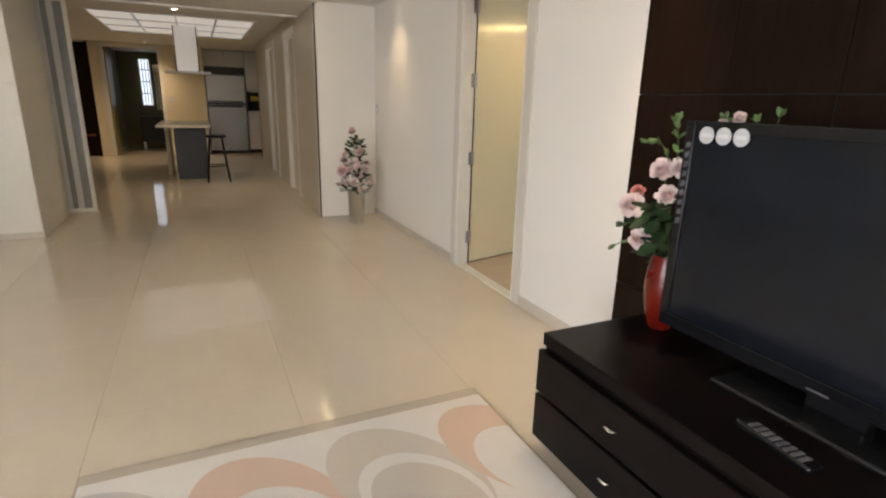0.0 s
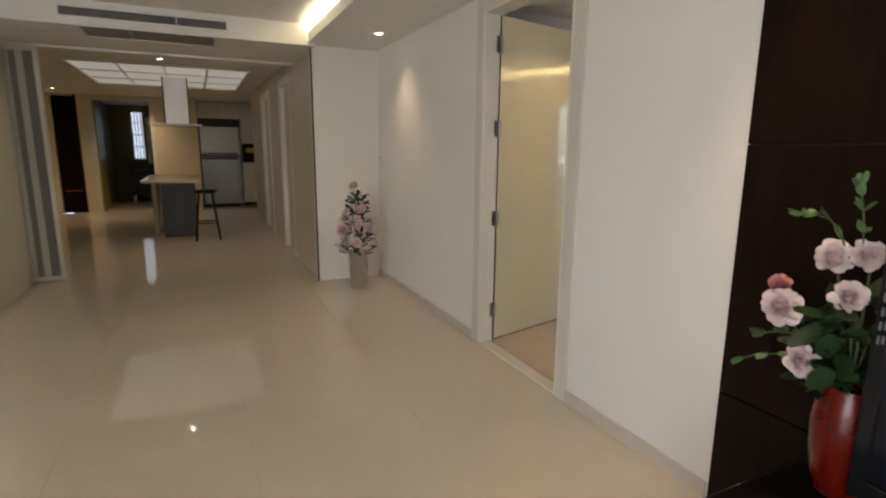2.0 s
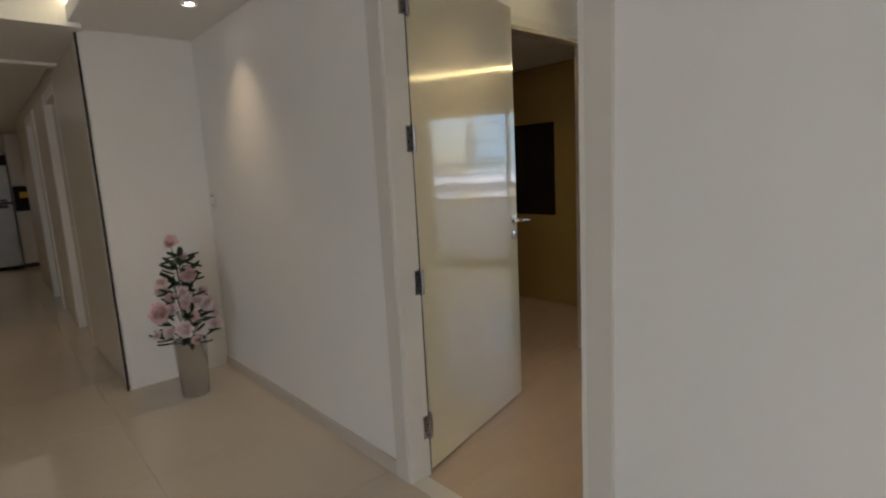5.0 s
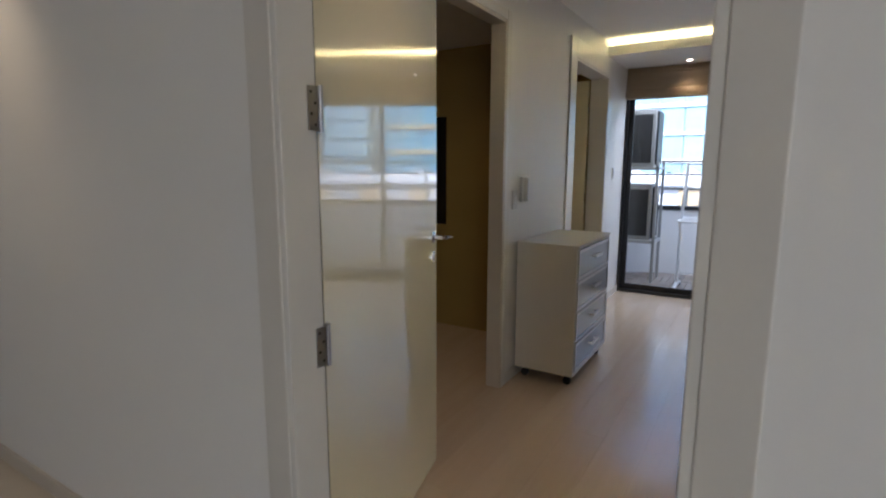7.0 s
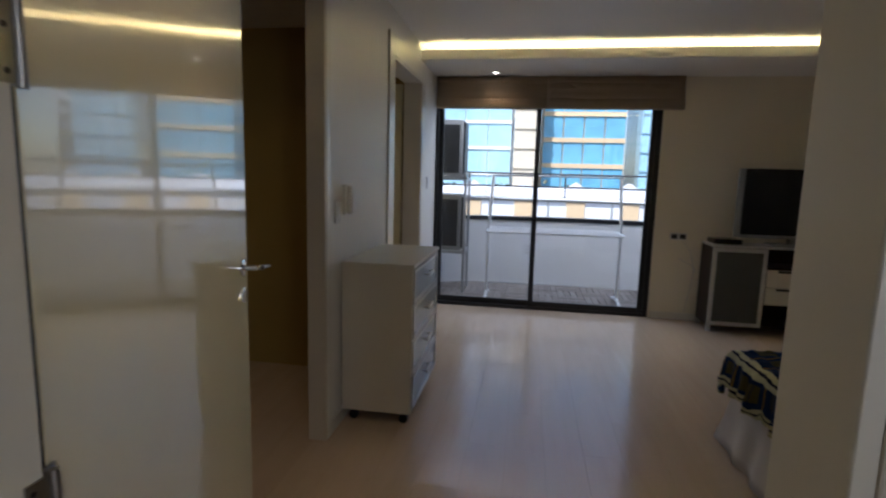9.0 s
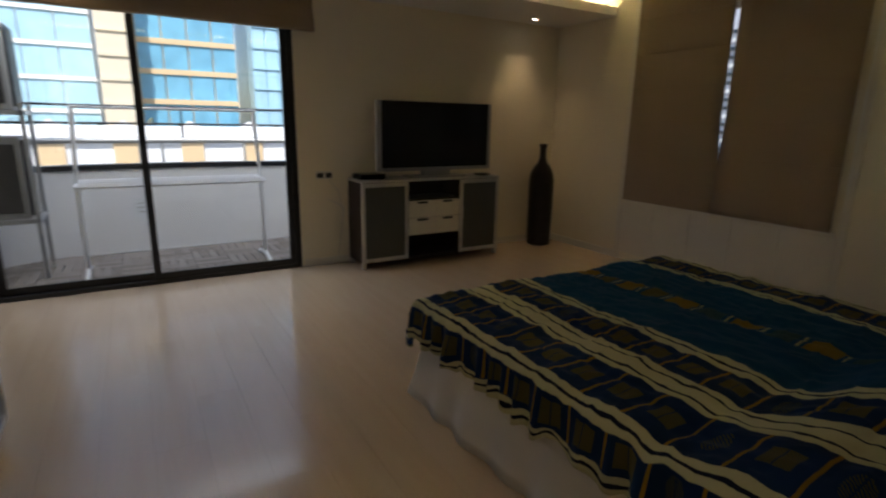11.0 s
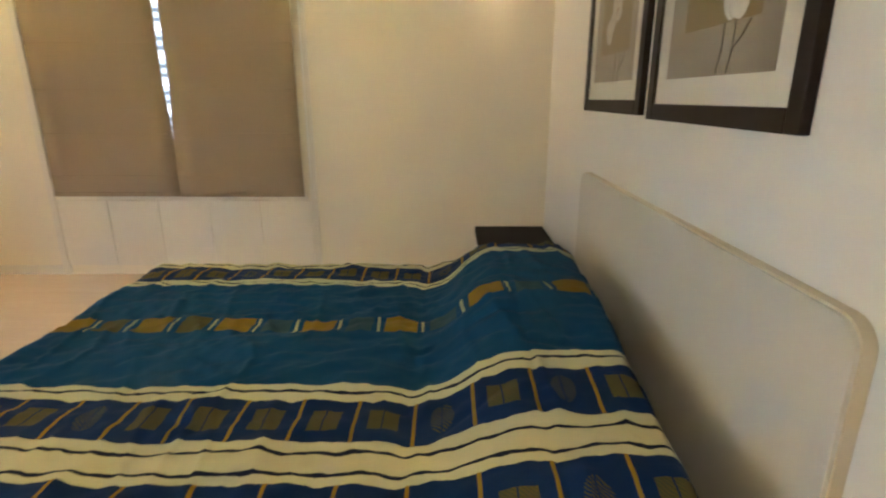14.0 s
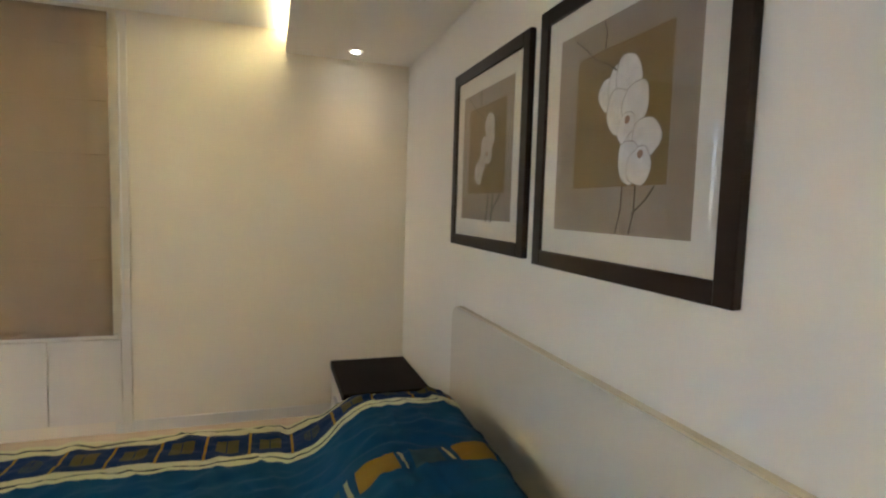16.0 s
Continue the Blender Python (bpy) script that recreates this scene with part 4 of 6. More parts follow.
def bedroom_door():
    top = thing("bedroom_door", pose(2.097, 3.854, 0.008, 0, 0, 14.0), "glossy pale yellow lacquered door standing open on steel hinges", "door")
    L, H, T = 0.975, 2.225, 0.036
    part("leaf", boxes((0.018, 0, 0, L, T, H), bevel=0.002), DOOR, top)
    # black strips paint the dark gap lines at both edges of the leaf
    part("edge_gap_line", boxes((0.012, 0.002, 0, 0.018, T, H)), BLACK, top, "black strip standing for the shaded gap along the hinges")
    part("edge_gap_line", boxes((L, 0.003, 0, L + 0.004, T - 0.003, H)), BLACK, top, "black strip standing for the dark line along the lock edge")
    part("bottom_seal", boxes((0.005, 0.006, -0.006, L - 0.005, T - 0.006, 0.0)), BLACK, top)
    for z in (0.23, 0.893, 1.50, 2.04):
        h = part("hinge", tube([(0.003, -0.019, z - 0.057), (0.003, -0.019, z + 0.057)], 0.0062, 12), HINGE, top, "brushed steel butt hinge")
        part("plate", boxes((0.003, -0.0028, z - 0.053, 0.030, -0.0005, z + 0.053), (0.003, -0.019, z - 0.053, 0.0055, -0.0028, z + 0.053)), HINGE, h)
        fp = part("frame_plate", boxes((-0.034, -0.0172, z - 0.053, 0.0, -0.0148, z + 0.053)), HINGE, h)
        fp.matrix_local = pose(0, 0, 0, 0, 0, -14.0)
        for k in range(4):
            part("screw", lathe([(0.0042, 0), (0.0042, 0.001)], 8), DARK_GREY, h).matrix_local = pose(0.012 + 0.011 * (k % 2), -0.0031, z - 0.039 + 0.026 * k, 90)
            part("screw", lathe([(0.0042, 0), (0.0042, 0.001)], 8), DARK_GREY, h).matrix_local = pose(0, 0, 0, 0, 0, -14.0) @ pose(-0.011 - 0.013 * (k % 2), -0.0175, z - 0.039 + 0.026 * k, 90)
    for side, y in ((-1, 0.0), (1, T)):
        rose_plate = lathe([(0.026, 0), (0.026, 0.006), (0.02, 0.009)], 24)
        hd = part("handle", rose_plate, CHROME, top, "chrome lever handle")
        hd.matrix_local = pose(L - 0.055, y, 1.06, 90 if side < 0 else -90)
        part("lever", tube([(0, 0, 0.005), (0, 0, 0.045), (0.012, 0, 0.055), (0.06, 0.004 * side, 0.057), (0.115, 0.012 * side, 0.053)], [0.009, 0.009, 0.0095, 0.008, 0.006], 10), CHROME, hd)
        part("keyhole", lathe([(0.024, 0), (0.024, 0.006), (0.018, 0.008)], 24, at=(0, (-0.085 if side < 0 else 0.085) * 1.0, 0)), CHROME, hd)


def chest():
    top = thing("chest_of_drawers", pose(4.155, 3.80, 0), "white chest of four drawers with grey translucent fronts on castors", "chest of drawers")
    W, D = 0.755, 0.385
    part("side", boxes((0, 0.0, 0.075, 0.018, D, 0.882), bevel=0.001), WHITE_WOOD, top)
    part("side", boxes((W - 0.018, 0.0, 0.075, W, D, 0.882), bevel=0.001), WHITE_WOOD, top)
    part("back", boxes((0.018, D - 0.008, 0.075, W - 0.018, D, 0.882)), WHITE_WOOD, top)
    part("top", boxes((-0.004, -0.012, 0.882, W + 0.004, D, 0.90), bevel=0.002), WHITE_WOOD, top)
    part("bottom", boxes((0.018, 0.0, 0.075, W - 0.018, D - 0.008, 0.093)), WHITE_WOOD, top)
    for k in range(4):
        z0, z1 = 0.10 + 0.195 * k, 0.285 + 0.195 * k
        d = part("drawer", boxes((0.022, -0.008, z0, W - 0.022, 0.006, z0 + 0.018), (0.022, -0.008, z1 - 0.018, W - 0.022, 0.006, z1), (0.022, -0.008, z0 + 0.018, 0.04, 0.006, z1 - 0.018), (W - 0.04, -0.008, z0 + 0.018, W - 0.022, 0.006, z1 - 0.018)), ALU, top)
        part("pane", boxes((0.04, -0.002, z0 + 0.018, W - 0.04, 0.003, z1 - 0.018)), SMOKE, d, "grey translucent panel")
        part("handle", boxes((W / 2 - 0.075, -0.035, z1 - 0.085, W / 2 + 0.075, -0.026, z1 - 0.065), (W / 2 - 0.065, -0.026, z1 - 0.08, W / 2 - 0.055, -0.002, z1 - 0.07), (W / 2 + 0.055, -0.026, z1 - 0.08, W / 2 + 0.065, -0.002, z1 - 0.07), bevel=0.002), WHITE, d)
    for x in (0.06, W - 0.06):
        for y in (0.05, D - 0.05):
            c = part("castor", lathe([(0.02, 0.045), (0.022, 0.075)], 14, at=(x, y, 0)), BLACK, top, "black castor")
            wheel = bmesh.new()
            bmesh.ops.create_cone(wheel, cap_ends=True, segments=18, radius1=0.025, radius2=0.025, depth=0.024, matrix=Matrix.Translation((x, y, 0.025)) @ Matrix.Rotation(math.pi / 2, 4, "Y"))
            part("wheel", wheel, BLACK, c)


def console():
    top = thing("media_console", pose(6.60, 0.02, 0), "dark media console with aluminium framed frosted doors and white drawers", "media console")
    W, D = 1.50, 0.33
    for row in ((0.02, 0.0, 0.05, D, 0.018, 0.79), (0.02, W - 0.018, 0.05, D, W, 0.79), (0.02, 0.455, 0.05, D, 0.473, 0.79), (0.02, 1.027, 0.05, D, 1.045, 0.79), (D - 0.008, 0.018, 0.05, D, 0.455, 0.79), (D - 0.008, 0.473, 0.05, D, 1.027, 0.79), (D - 0.008, 1.045, 0.05, D, W - 0.018, 0.79),
                       (0.02, 0.018, 0.05, D - 0.008, 0.455, 0.068), (0.02, 0.473, 0.05, D - 0.008, 1.027, 0.068), (0.02, 1.045, 0.05, D - 0.008, W - 0.018, 0.068)):
        part("panel", boxes(row), ESPRESSO, top)
    part("top", boxes((0.0, -0.004, 0.79, D, W + 0.004, 0.81), bevel=0.002), ALU, top, "silver edged top")
    part("shelf", boxes((0.02, 0.473, 0.605, D - 0.008, 1.027, 0.62)), ESPRESSO, top)
    part("drawer_floor", boxes((0.02, 0.473, 0.262, D - 0.008, 1.027, 0.275)), ESPRESSO, top)
    for y0, y1, knob in ((0.0, 0.465, 0.44), (1.035, W, 1.06)):
        d = part("door", boxes((0.0, y0, 0.06, 0.019, y0 + 0.035, 0.785), (0.0, y1 - 0.035, 0.06, 0.019, y1, 0.785), (0.0, y0 + 0.035, 0.06, 0.019, y1 - 0.035, 0.095), (0.0, y0 + 0.035, 0.75, 0.019, y1 - 0.035, 0.785), bevel=0.001), ALU, top, "aluminium framed door")
        part("pane", boxes((0.006, y0 + 0.035, 0.095, 0.012, y1 - 0.035, 0.75)), FROST, d, "dark frosted glass")
        part("handle", boxes((-0.018, knob - 0.006, 0.40, -0.002, knob + 0.006, 0.52), bevel=0.003), ALU, d)
    for j in range(2):
        for i in range(2):
            y0, z0 = 0.476 + 0.275 * i, 0.278 + 0.165 * j
            d = part("drawer", boxes((0.002, y0, z0, 0.02, y0 + 0.272, z0 + 0.16), bevel=0.0015), WHITE_WOOD, top, "white drawer front")
            part("handle", boxes((-0.008, y0 + 0.08, z0 + 0.135, 0.001, y0 + 0.19, z0 + 0.155), bevel=0.002), DARK_GREY, d)
    for x, y in ((0.0, 0.0), (0.0, W - 0.035), (D - 0.035, 0.0), (D - 0.035, W - 0.035)):
        part("leg", boxes((x, y, 0, x + 0.035, y + 0.035, 0.06)), ALU, top)
    tv = thing("television", pose(6.70, 0.70, 0.81), "wide television with silver side speakers, switched off", "television")
    z0, z1 = 0.07, 0.70
    part("bezel", boxes((-0.02, -0.57, z0 + 0.03, 0.03, -0.545, z1), (-0.02, 0.545, z0 + 0.03, 0.03, 0.57, z1), (-0.02, -0.545, z1 - 0.025, 0.03, 0.545, z1), bevel=0.003), BLACK_GLOSS, tv)
    part("lower_bezel", boxes((-0.02, -0.57, z0, 0.03, 0.57, z0 + 0.03), bevel=0.003), SILVER, tv, "silver lower bezel")
    part("screen", boxes((-0.012, -0.545, z0 + 0.03, 0.02, 0.545, z1 - 0.025)), SCREEN, tv, "dark switched-off screen")
    for s in (-1, 1):
        part("speaker", boxes((0.0, min(s * 0.572, s * 0.625), z0, 0.04, max(s * 0.572, s * 0.625), z1), bevel=0.006), SILVER, tv, "silver side speaker")
    part("back_cover", boxes((0.03, -0.55, z0 + 0.02, 0.11, 0.55, z1 - 0.03), bevel=0.01), BLACK, tv)
    part("neck", boxes((0.0, -0.15, 0.02, 0.06, 0.15, z0 + 0.02)), SILVER, tv)
    part("foot", boxes((-0.06, -0.3, 0, 0.14, 0.3, 0.02), bevel=0.005), SILVER, tv)
    box_ = thing("set_top_box", pose(6.66, 1.28, 0.81), "flat black set-top box on the console", "set-top box")
    part("case", boxes((0, -0.02, 0.004, 0.2, 0.22, 0.05), bevel=0.004), BLACK_GLOSS, box_)
    part("foot", boxes((0.02, 0.0, 0, 0.04, 0.02, 0.004)), BLACK, box_)
    dish = single("tray", lathe([(0.05, 0.81), (0.075, 0.815), (0.09, 0.828), (0.085, 0.83), (0.06, 0.82)], 24, at=(6.70, 0.17, 0)), BLACK_GLOSS, "small round black tray on the console", "tray")
    plate = switch(pose(6.959, 1.74, 0.84, 0, 0, -90), 2, "wall socket box beside the balcony door")
    plate.scale = (1.1, 1, 0.62)
    for x in (-0.036, 0.036):
        part("socket_face", boxes((x - 0.026, -0.0160, -0.036, x + 0.026, -0.0142, 0.036)), DARK_GREY, plate, "dark socket insert")
    cable = tube([(6.95, 1.70, 0.80), (6.93, 1.62, 0.70), (6.92, 1.58, 0.50), (6.93, 1.60, 0.30), (6.94, 1.63, 0.08)], 0.003, 6)
    tube([(6.95, 1.72, 0.62), (6.90, 1.60, 0.56), (6.92, 1.56, 0.50)], 0.003, 6, cable)
    single("power_cable", cable, ALU, "loose grey power cable hanging beside the console", "cable")


def bottle():
    single("floor_bottle", lathe([(0.115, 0.0), (0.13, 0.01), (0.132, 0.2), (0.138, 0.5), (0.137, 0.72), (0.125, 0.80), (0.09, 0.87), (0.05, 0.92), (0.037, 0.97), (0.036, 1.08), (0.045, 1.095), (0.045, 1.115), (0.034, 1.12), (0.03, 1.05)], 40, at=(6.74, -0.67, 0)),
           plain("dark_ceramic", (0.014, 0.008, 0.007), 0.3, vary=0.15, bump=0.03), "tall dark brown ceramic floor bottle in the corner", "vase")


def duvet_material():
    m, tree, out = nodes_of("woven_duvet")
    uv = add(tree, "ShaderNodeUVMap").outputs[0]
    wobble = add(tree, "ShaderNodeTexNoise", {"Vector": uv, "Scale": 9.0, "Detail": 2.0})
    off = maths(tree, "MULTIPLY", maths(tree, "SUBTRACT", wobble.outputs["Fac"], 0.5), 0.018)
    parts = add(tree, "ShaderNodeSeparateXYZ", {0: uv})
    nibble = add(tree, "ShaderNodeTexNoise", {"Vector": uv, "Scale": 34.0, "Detail": 2.0}).outputs["Fac"]
    off = maths(tree, "ADD", off, maths(tree, "MULTIPLY", maths(tree, "SUBTRACT", nibble, 0.5), 0.010))
    u, v = parts.outputs[0], maths(tree, "ADD", parts.outputs[1], off)
    d = maths(tree, "ABSOLUTE", maths(tree, "SUBTRACT", v, 1.08))   # distance from the bed's middle line
    teal, navy, cream, ochre, olive, ink = (0.002, 0.056, 0.138), (0.002, 0.022, 0.088), (0.61, 0.57, 0.33), (0.36, 0.20, 0.014), (0.115, 0.088, 0.024), (0.006, 0.010, 0.032)
    ramp = tree.nodes.new("ShaderNodeValToRGB")
    ramp.color_ramp.interpolation = "CONSTANT"
    tree.links.new(maths(tree, "DIVIDE", d, 1.4), ramp.inputs[0])
    stops = ((0, teal), (0.402, cream), (0.430, ink), (0.441, cream), (0.478, navy), (0.655, cream), (0.690, ink), (0.702, cream), (0.762, ink), (0.774, cream), (0.802, navy), (1.022, cream), (1.047, ink), (1.058, cream), (1.088, navy), (1.210, cream), (1.228, ink), (1.240, cream))
    for i, (at, c) in enumerate(stops):
        e = ramp.color_ramp.elements[i] if i < 2 else ramp.color_ramp.elements.new(at / 1.4)
        e.position, e.color = at / 1.4, (*c, 1)
    color = ramp.outputs[0]

    def between(value, a, b):
        return maths(tree, "MULTIPLY", maths(tree, "GREATER_THAN", value, a), maths(tree, "LESS_THAN", value, b))

    cell = maths(tree, "FRACT", maths(tree, "DIVIDE", u, 0.1515))
    number = maths(tree, "FLOOR", maths(tree, "DIVIDE", u, 0.1515))
    chance = add(tree, "ShaderNodeTexWhiteNoise", {"W": number}, noise_dimensions="1D").outputs["Value"]
    weave = maths(tree, "GREATER_THAN", maths(tree, "FRACT", maths(tree, "MULTIPLY", maths(tree, "ADD", u, v), 90.0)), 0.5)
    check = maths(tree, "GREATER_THAN", maths(tree, "ABSOLUTE", maths(tree, "SUBTRACT", cell, 0.56)), 0.012)
    for a, b in ((0.478, 0.655), (0.802, 1.022), (1.088, 1.210)):
        mid = (a + b) / 2
        band = between(d, a, b)
        line = maths(tree, "MULTIPLY", band, maths(tree, "LESS_THAN", cell, 0.06))
        square = maths(tree, "MULTIPLY", between(d, mid - 0.043, mid + 0.043), between(cell, 0.29, 0.80))
        round_ = maths(tree, "LESS_THAN", maths(tree, "ADD", maths(tree, "POWER", maths(tree, "DIVIDE", maths(tree, "SUBTRACT", cell, 0.55), 0.2), 2.0), maths(tree, "POWER", maths(tree, "DIVIDE", maths(tree, "SUBTRACT", d, mid), 0.052), 2.0)), 1.0)
        pick = maths(tree, "GREATER_THAN", chance, 0.72)
        shape = maths(tree, "ADD", maths(tree, "MULTIPLY", square, maths(tree, "SUBTRACT", 1.0, pick)), maths(tree, "MULTIPLY", maths(tree, "MULTIPLY", round_, pick), weave))
        shape = maths(tree, "MULTIPLY", shape, check)
        tone = mixed(tree, maths(tree, "MULTIPLY", weave, 0.6), olive, (0.06, 0.062, 0.03))
        color = mixed(tree, shape, color, tone)
        color = mixed(tree, line, color, ochre)
    head = maths(tree, "ADD", maths(tree, "MULTIPLY", add(tree, "ShaderNodeMapRange", {0: parts.outputs[1], 1: 0.4, 2: 2.0}).outputs[0], 0.095), 2.335)
    color = mixed(tree, maths(tree, "LESS_THAN", maths(tree, "SUBTRACT", u, head), 0.022), color, cream)
    # the row of blocks along the middle: ochre, then olive, with pale ticks between
    row = between(v, 1.017, 1.122)
    phase = maths(tree, "DIVIDE", maths(tree, "SUBTRACT", u, 0.315), 0.302)
    turn = add(tree, "ShaderNodeTexWhiteNoise", {"W": maths(tree, "FLOOR", phase)}, noise_dimensions="1D").outputs["Value"]
    cell3 = maths(tree, "FRACT", phase)
    color = mixed(tree, maths(tree, "MULTIPLY", row, between(cell3, 0.08, 0.47)), color, (0.27, 0.155, 0.012))
    faded = mixed(tree, maths(tree, "GREATER_THAN", turn, 0.5), olive, (0.035, 0.075, 0.085))
    color = mixed(tree, maths(tree, "MULTIPLY", row, between(cell3, 0.62, 0.93)), color, faded)
    for at in (0.0, 0.53):
        slant = maths(tree, "ADD", cell3, maths(tree, "MULTIPLY", maths(tree, "SUBTRACT", v, 1.07), 0.25))
        color = mixed(tree, maths(tree, "MULTIPLY", row, between(slant, at, at + 0.035)), color, (0.42, 0.38, 0.20))
    fine = add(tree, "ShaderNodeTexNoise", {"Vector": uv, "Scale": 380.0, "Detail": 2.0}).outputs["Fac"]
    cloud = add(tree, "ShaderNodeTexNoise", {"Vector": uv, "Scale": 6.0, "Detail": 3.0}).outputs["Fac"]
    shade = maths(tree, "ADD", maths(tree, "MULTIPLY", fine, 0.24), maths(tree, "MULTIPLY", cloud, 0.10))
    tree.links.new(mixed(tree, shade, color, (0.02, 0.025, 0.03)), out.inputs["Base Color"])
    out.inputs["Roughness"].default_value = 0.75
    out.inputs["Specular IOR Level"].default_value = 0.12
    b = add(tree, "ShaderNodeBump", {"Height": fine, "Strength": 0.25, "Distance": 0.002})
    tree.links.new(b.outputs[0], out.inputs["Normal"])
    return m


def bed():
    x0, x1, y0, y1 = 2.46, 4.36, 0.35, 2.11
    base = thing("bed", pose(0, 0, 0), "double bed base and mattress with a white valance", "bed")
    part("mattress", boxes((x0, y0, 0.27, x1, y1, 0.485), bevel=0.04), LINEN, base)
    part("base", boxes((x0, y0 + 0.03, 0.02, x1 - 0.03, y1 - 0.03, 0.268)), LINEN, base)
    skirt = bmesh.new()
    line = [(x0, y1)] + [(x0 + (x1 - x0) * i / 70, y1) for i in range(1, 71)] + [(x1, y1 - (y1 - y0) * i / 60) for i in range(1, 61)] + [(x1 - (x1 - x0) * i / 70, y0) for i in range(1, 71)]
    rings = []
    for i, (x, y) in enumerate(line):
        out_x, out_y = (1.0 if x > x1 - 0.01 else 0.0), (1.0 if y > y1 - 0.01 else -1.0 if y < y0 + 0.01 else 0.0)
        col = []
        for k in range(7):
            t = k / 6
            fold = 0.014 * math.sin(i * 0.62 + 3 * noise.noise((i * 0.07, 0, 5))) * t + 0.022 * t * noise.noise((i * 0.13, k * 0.3, 1.7)) + 0.045 * t
            col.append(skirt.verts.new((x + out_x * fold, y + out_y * fold, 0.30 - 0.296 * t)))
        rings.append(col)
    for a, b in zip(rings, rings[1:]):
        for k in range(6):
            skirt.faces.new((a[k], a[k + 1], b[k + 1], b[k]))
    sk = part("valance", skirt, LINEN, base, "gathered white fabric valance")
    sk.modifiers.new("thickness", "SOLIDIFY").thickness = 0.004
    # the quilt: laid flat over mattress and pillows, falling over three edges
    bm = bmesh.new()
    layer = bm.loops.layers.uv.new("UVMap")
    nu, nv = 230, 210
    U0, U1, V0, V1, top_z, R = x0 + 0.02, x1 + 0.24, y0 - 0.25, y1 + 0.23, 0.515, 0.05

    def lay(s, lo, hi):
        """Place along one axis and how far it has fallen, for a flat measure s."""
        if s > hi:
            e = s - hi
            return (hi + R * math.sin(min(e / R, math.pi / 2)) + 0.06 * max(e - R * 1.57, 0), R * (1 - math.cos(min(e / R, math.pi / 2))) + max(e - R * 1.57, 0))
        if s < lo:
            p, f = lay(lo + (lo - s), lo, lo)
            return 2 * lo - p, f
        return s, 0.0

    def hump(x):
        t = max(0.0, min(1.0, (3.02 - x) / 0.27))
        rise = t * t * (3 - 2 * t)
        t = max(0.0, min(1.0, (x - 2.30) / 0.2))
        return rise * (0.55 + 0.45 * t * t * (3 - 2 * t))

    def flat_u(i, v):
        head = 2.335 + 0.095 * max(0.0, min(1.0, (v - 0.4) / 1.6)) + 0.012 * noise.noise((v * 3, 0, 6))
        return head + (U1 - head) * i / nu

    grid = []
    for i in range(nu + 1):
        row = []
        for j in range(nv + 1):
            v = V0 + (V1 - V0) * j / nv
            u = flat_u(i, v)
            px, fx = lay(u, -9, x1 - 0.01)
            py, fy = lay(v, y0 + 0.01, y1 - 0.01)
            fall = max(fx, fy) + 0.25 * min(fx, fy)
            ends = max(0.0, min(1.0, (py - y0 + 0.05) / 0.22)) * max(0.0, min(1.0, (y1 + 0.05 - py) / 0.22))
            z = top_z - fall - 0.12 * max(0.0, 1 - (u - flat_u(0, v)) / 0.07) ** 2 + 0.155 * hump(u) * (1 if fall < 0.02 else max(0.0, 1 - fall / 0.25)) * (0.35 + 0.65 * ends) * (1 - 0.5 * max(0.0, min(1.0, (v - 1.1) / 0.7)))
            crease = 0.009 * noise.noise((u * 4.5, v * 9.0, 0.3)) + 0.008 * noise.noise((u * 11, v * 19, 2.1)) + 0.004 * noise.noise((u * 30, v * 34, 3.1)) + 0.010 * noise.noise((u * 1.6, v * 2.2, 5.0))
            crease += 0.006 * abs(noise.noise((u * 3.0 + v * 5, v * 14 - u * 6, 8.0))) - 0.006 * math.exp(-((u - 2.72) / 0.012) ** 2) - 0.012 * math.exp(-((u - 3.05) / 0.03) ** 2)
            pinch = max(0.0, 1 - 3.2 * abs(noise.noise((u * 7.5 + 1.4 * v, v * 2.6 - u, 4.4))))
            tuck = max(0.0, 1 - 3.6 * abs(noise.noise((u * 3.1 - 2.2 * v, v * 6.5 + 1.5 * u, 12.4))))
            crease += 0.0085 * pinch * pinch - 0.007 * tuck * tuck
            if fall > 0.02:
                wave = 0.036 * min(fall / 0.15, 1.0)
                if fy > fx:
                    py += (1 if v > 1 else -1) * wave * (0.42 * math.sin(u * 52 + 9 * noise.noise((u * 3, 0, 0))) + noise.noise((u * 11, 1, 1)))
                else:
                    px += wave * (0.42 * math.sin(v * 52 + 9 * noise.noise((v * 3, 0, 3))) + noise.noise((v * 11, 1, 4)))
                z += 0.03 * min(fall / 0.2, 1.0) * noise.noise((u * 9, v * 9, 9)) + 0.012 * min(fall / 0.2, 1.0) * noise.noise((u * 24, v * 24, 3))
            row.append(bm.verts.new((px, py, z + crease)))
        grid.append(row)
    for i in range(nu):
        for j in range(nv):
            f = bm.faces.new((grid[i][j], grid[i + 1][j], grid[i + 1][j + 1], grid[i][j + 1]))
            for loop, (a, b) in zip(f.loops, ((i, j), (i + 1, j), (i + 1, j + 1), (i, j + 1))):
                v = V0 + (V1 - V0) * b / nv
                loop[layer].uv = (flat_u(a, v), v)
    quilt = single("quilt", bm, duvet_material(), "teal and navy striped woven quilt spread over the bed and pillows", "quilt")
    quilt.modifiers.new("thickness", "SOLIDIFY").thickness = 0.012
    for y, zc, zr in ((0.78, 0.545, 0.06), (1.58, 0.52, 0.035)):
        pm = bmesh.new()
        bmesh.ops.create_uvsphere(pm, u_segments=24, v_segments=14, radius=1.0)
        for vt in pm.verts:
            c = vt.co
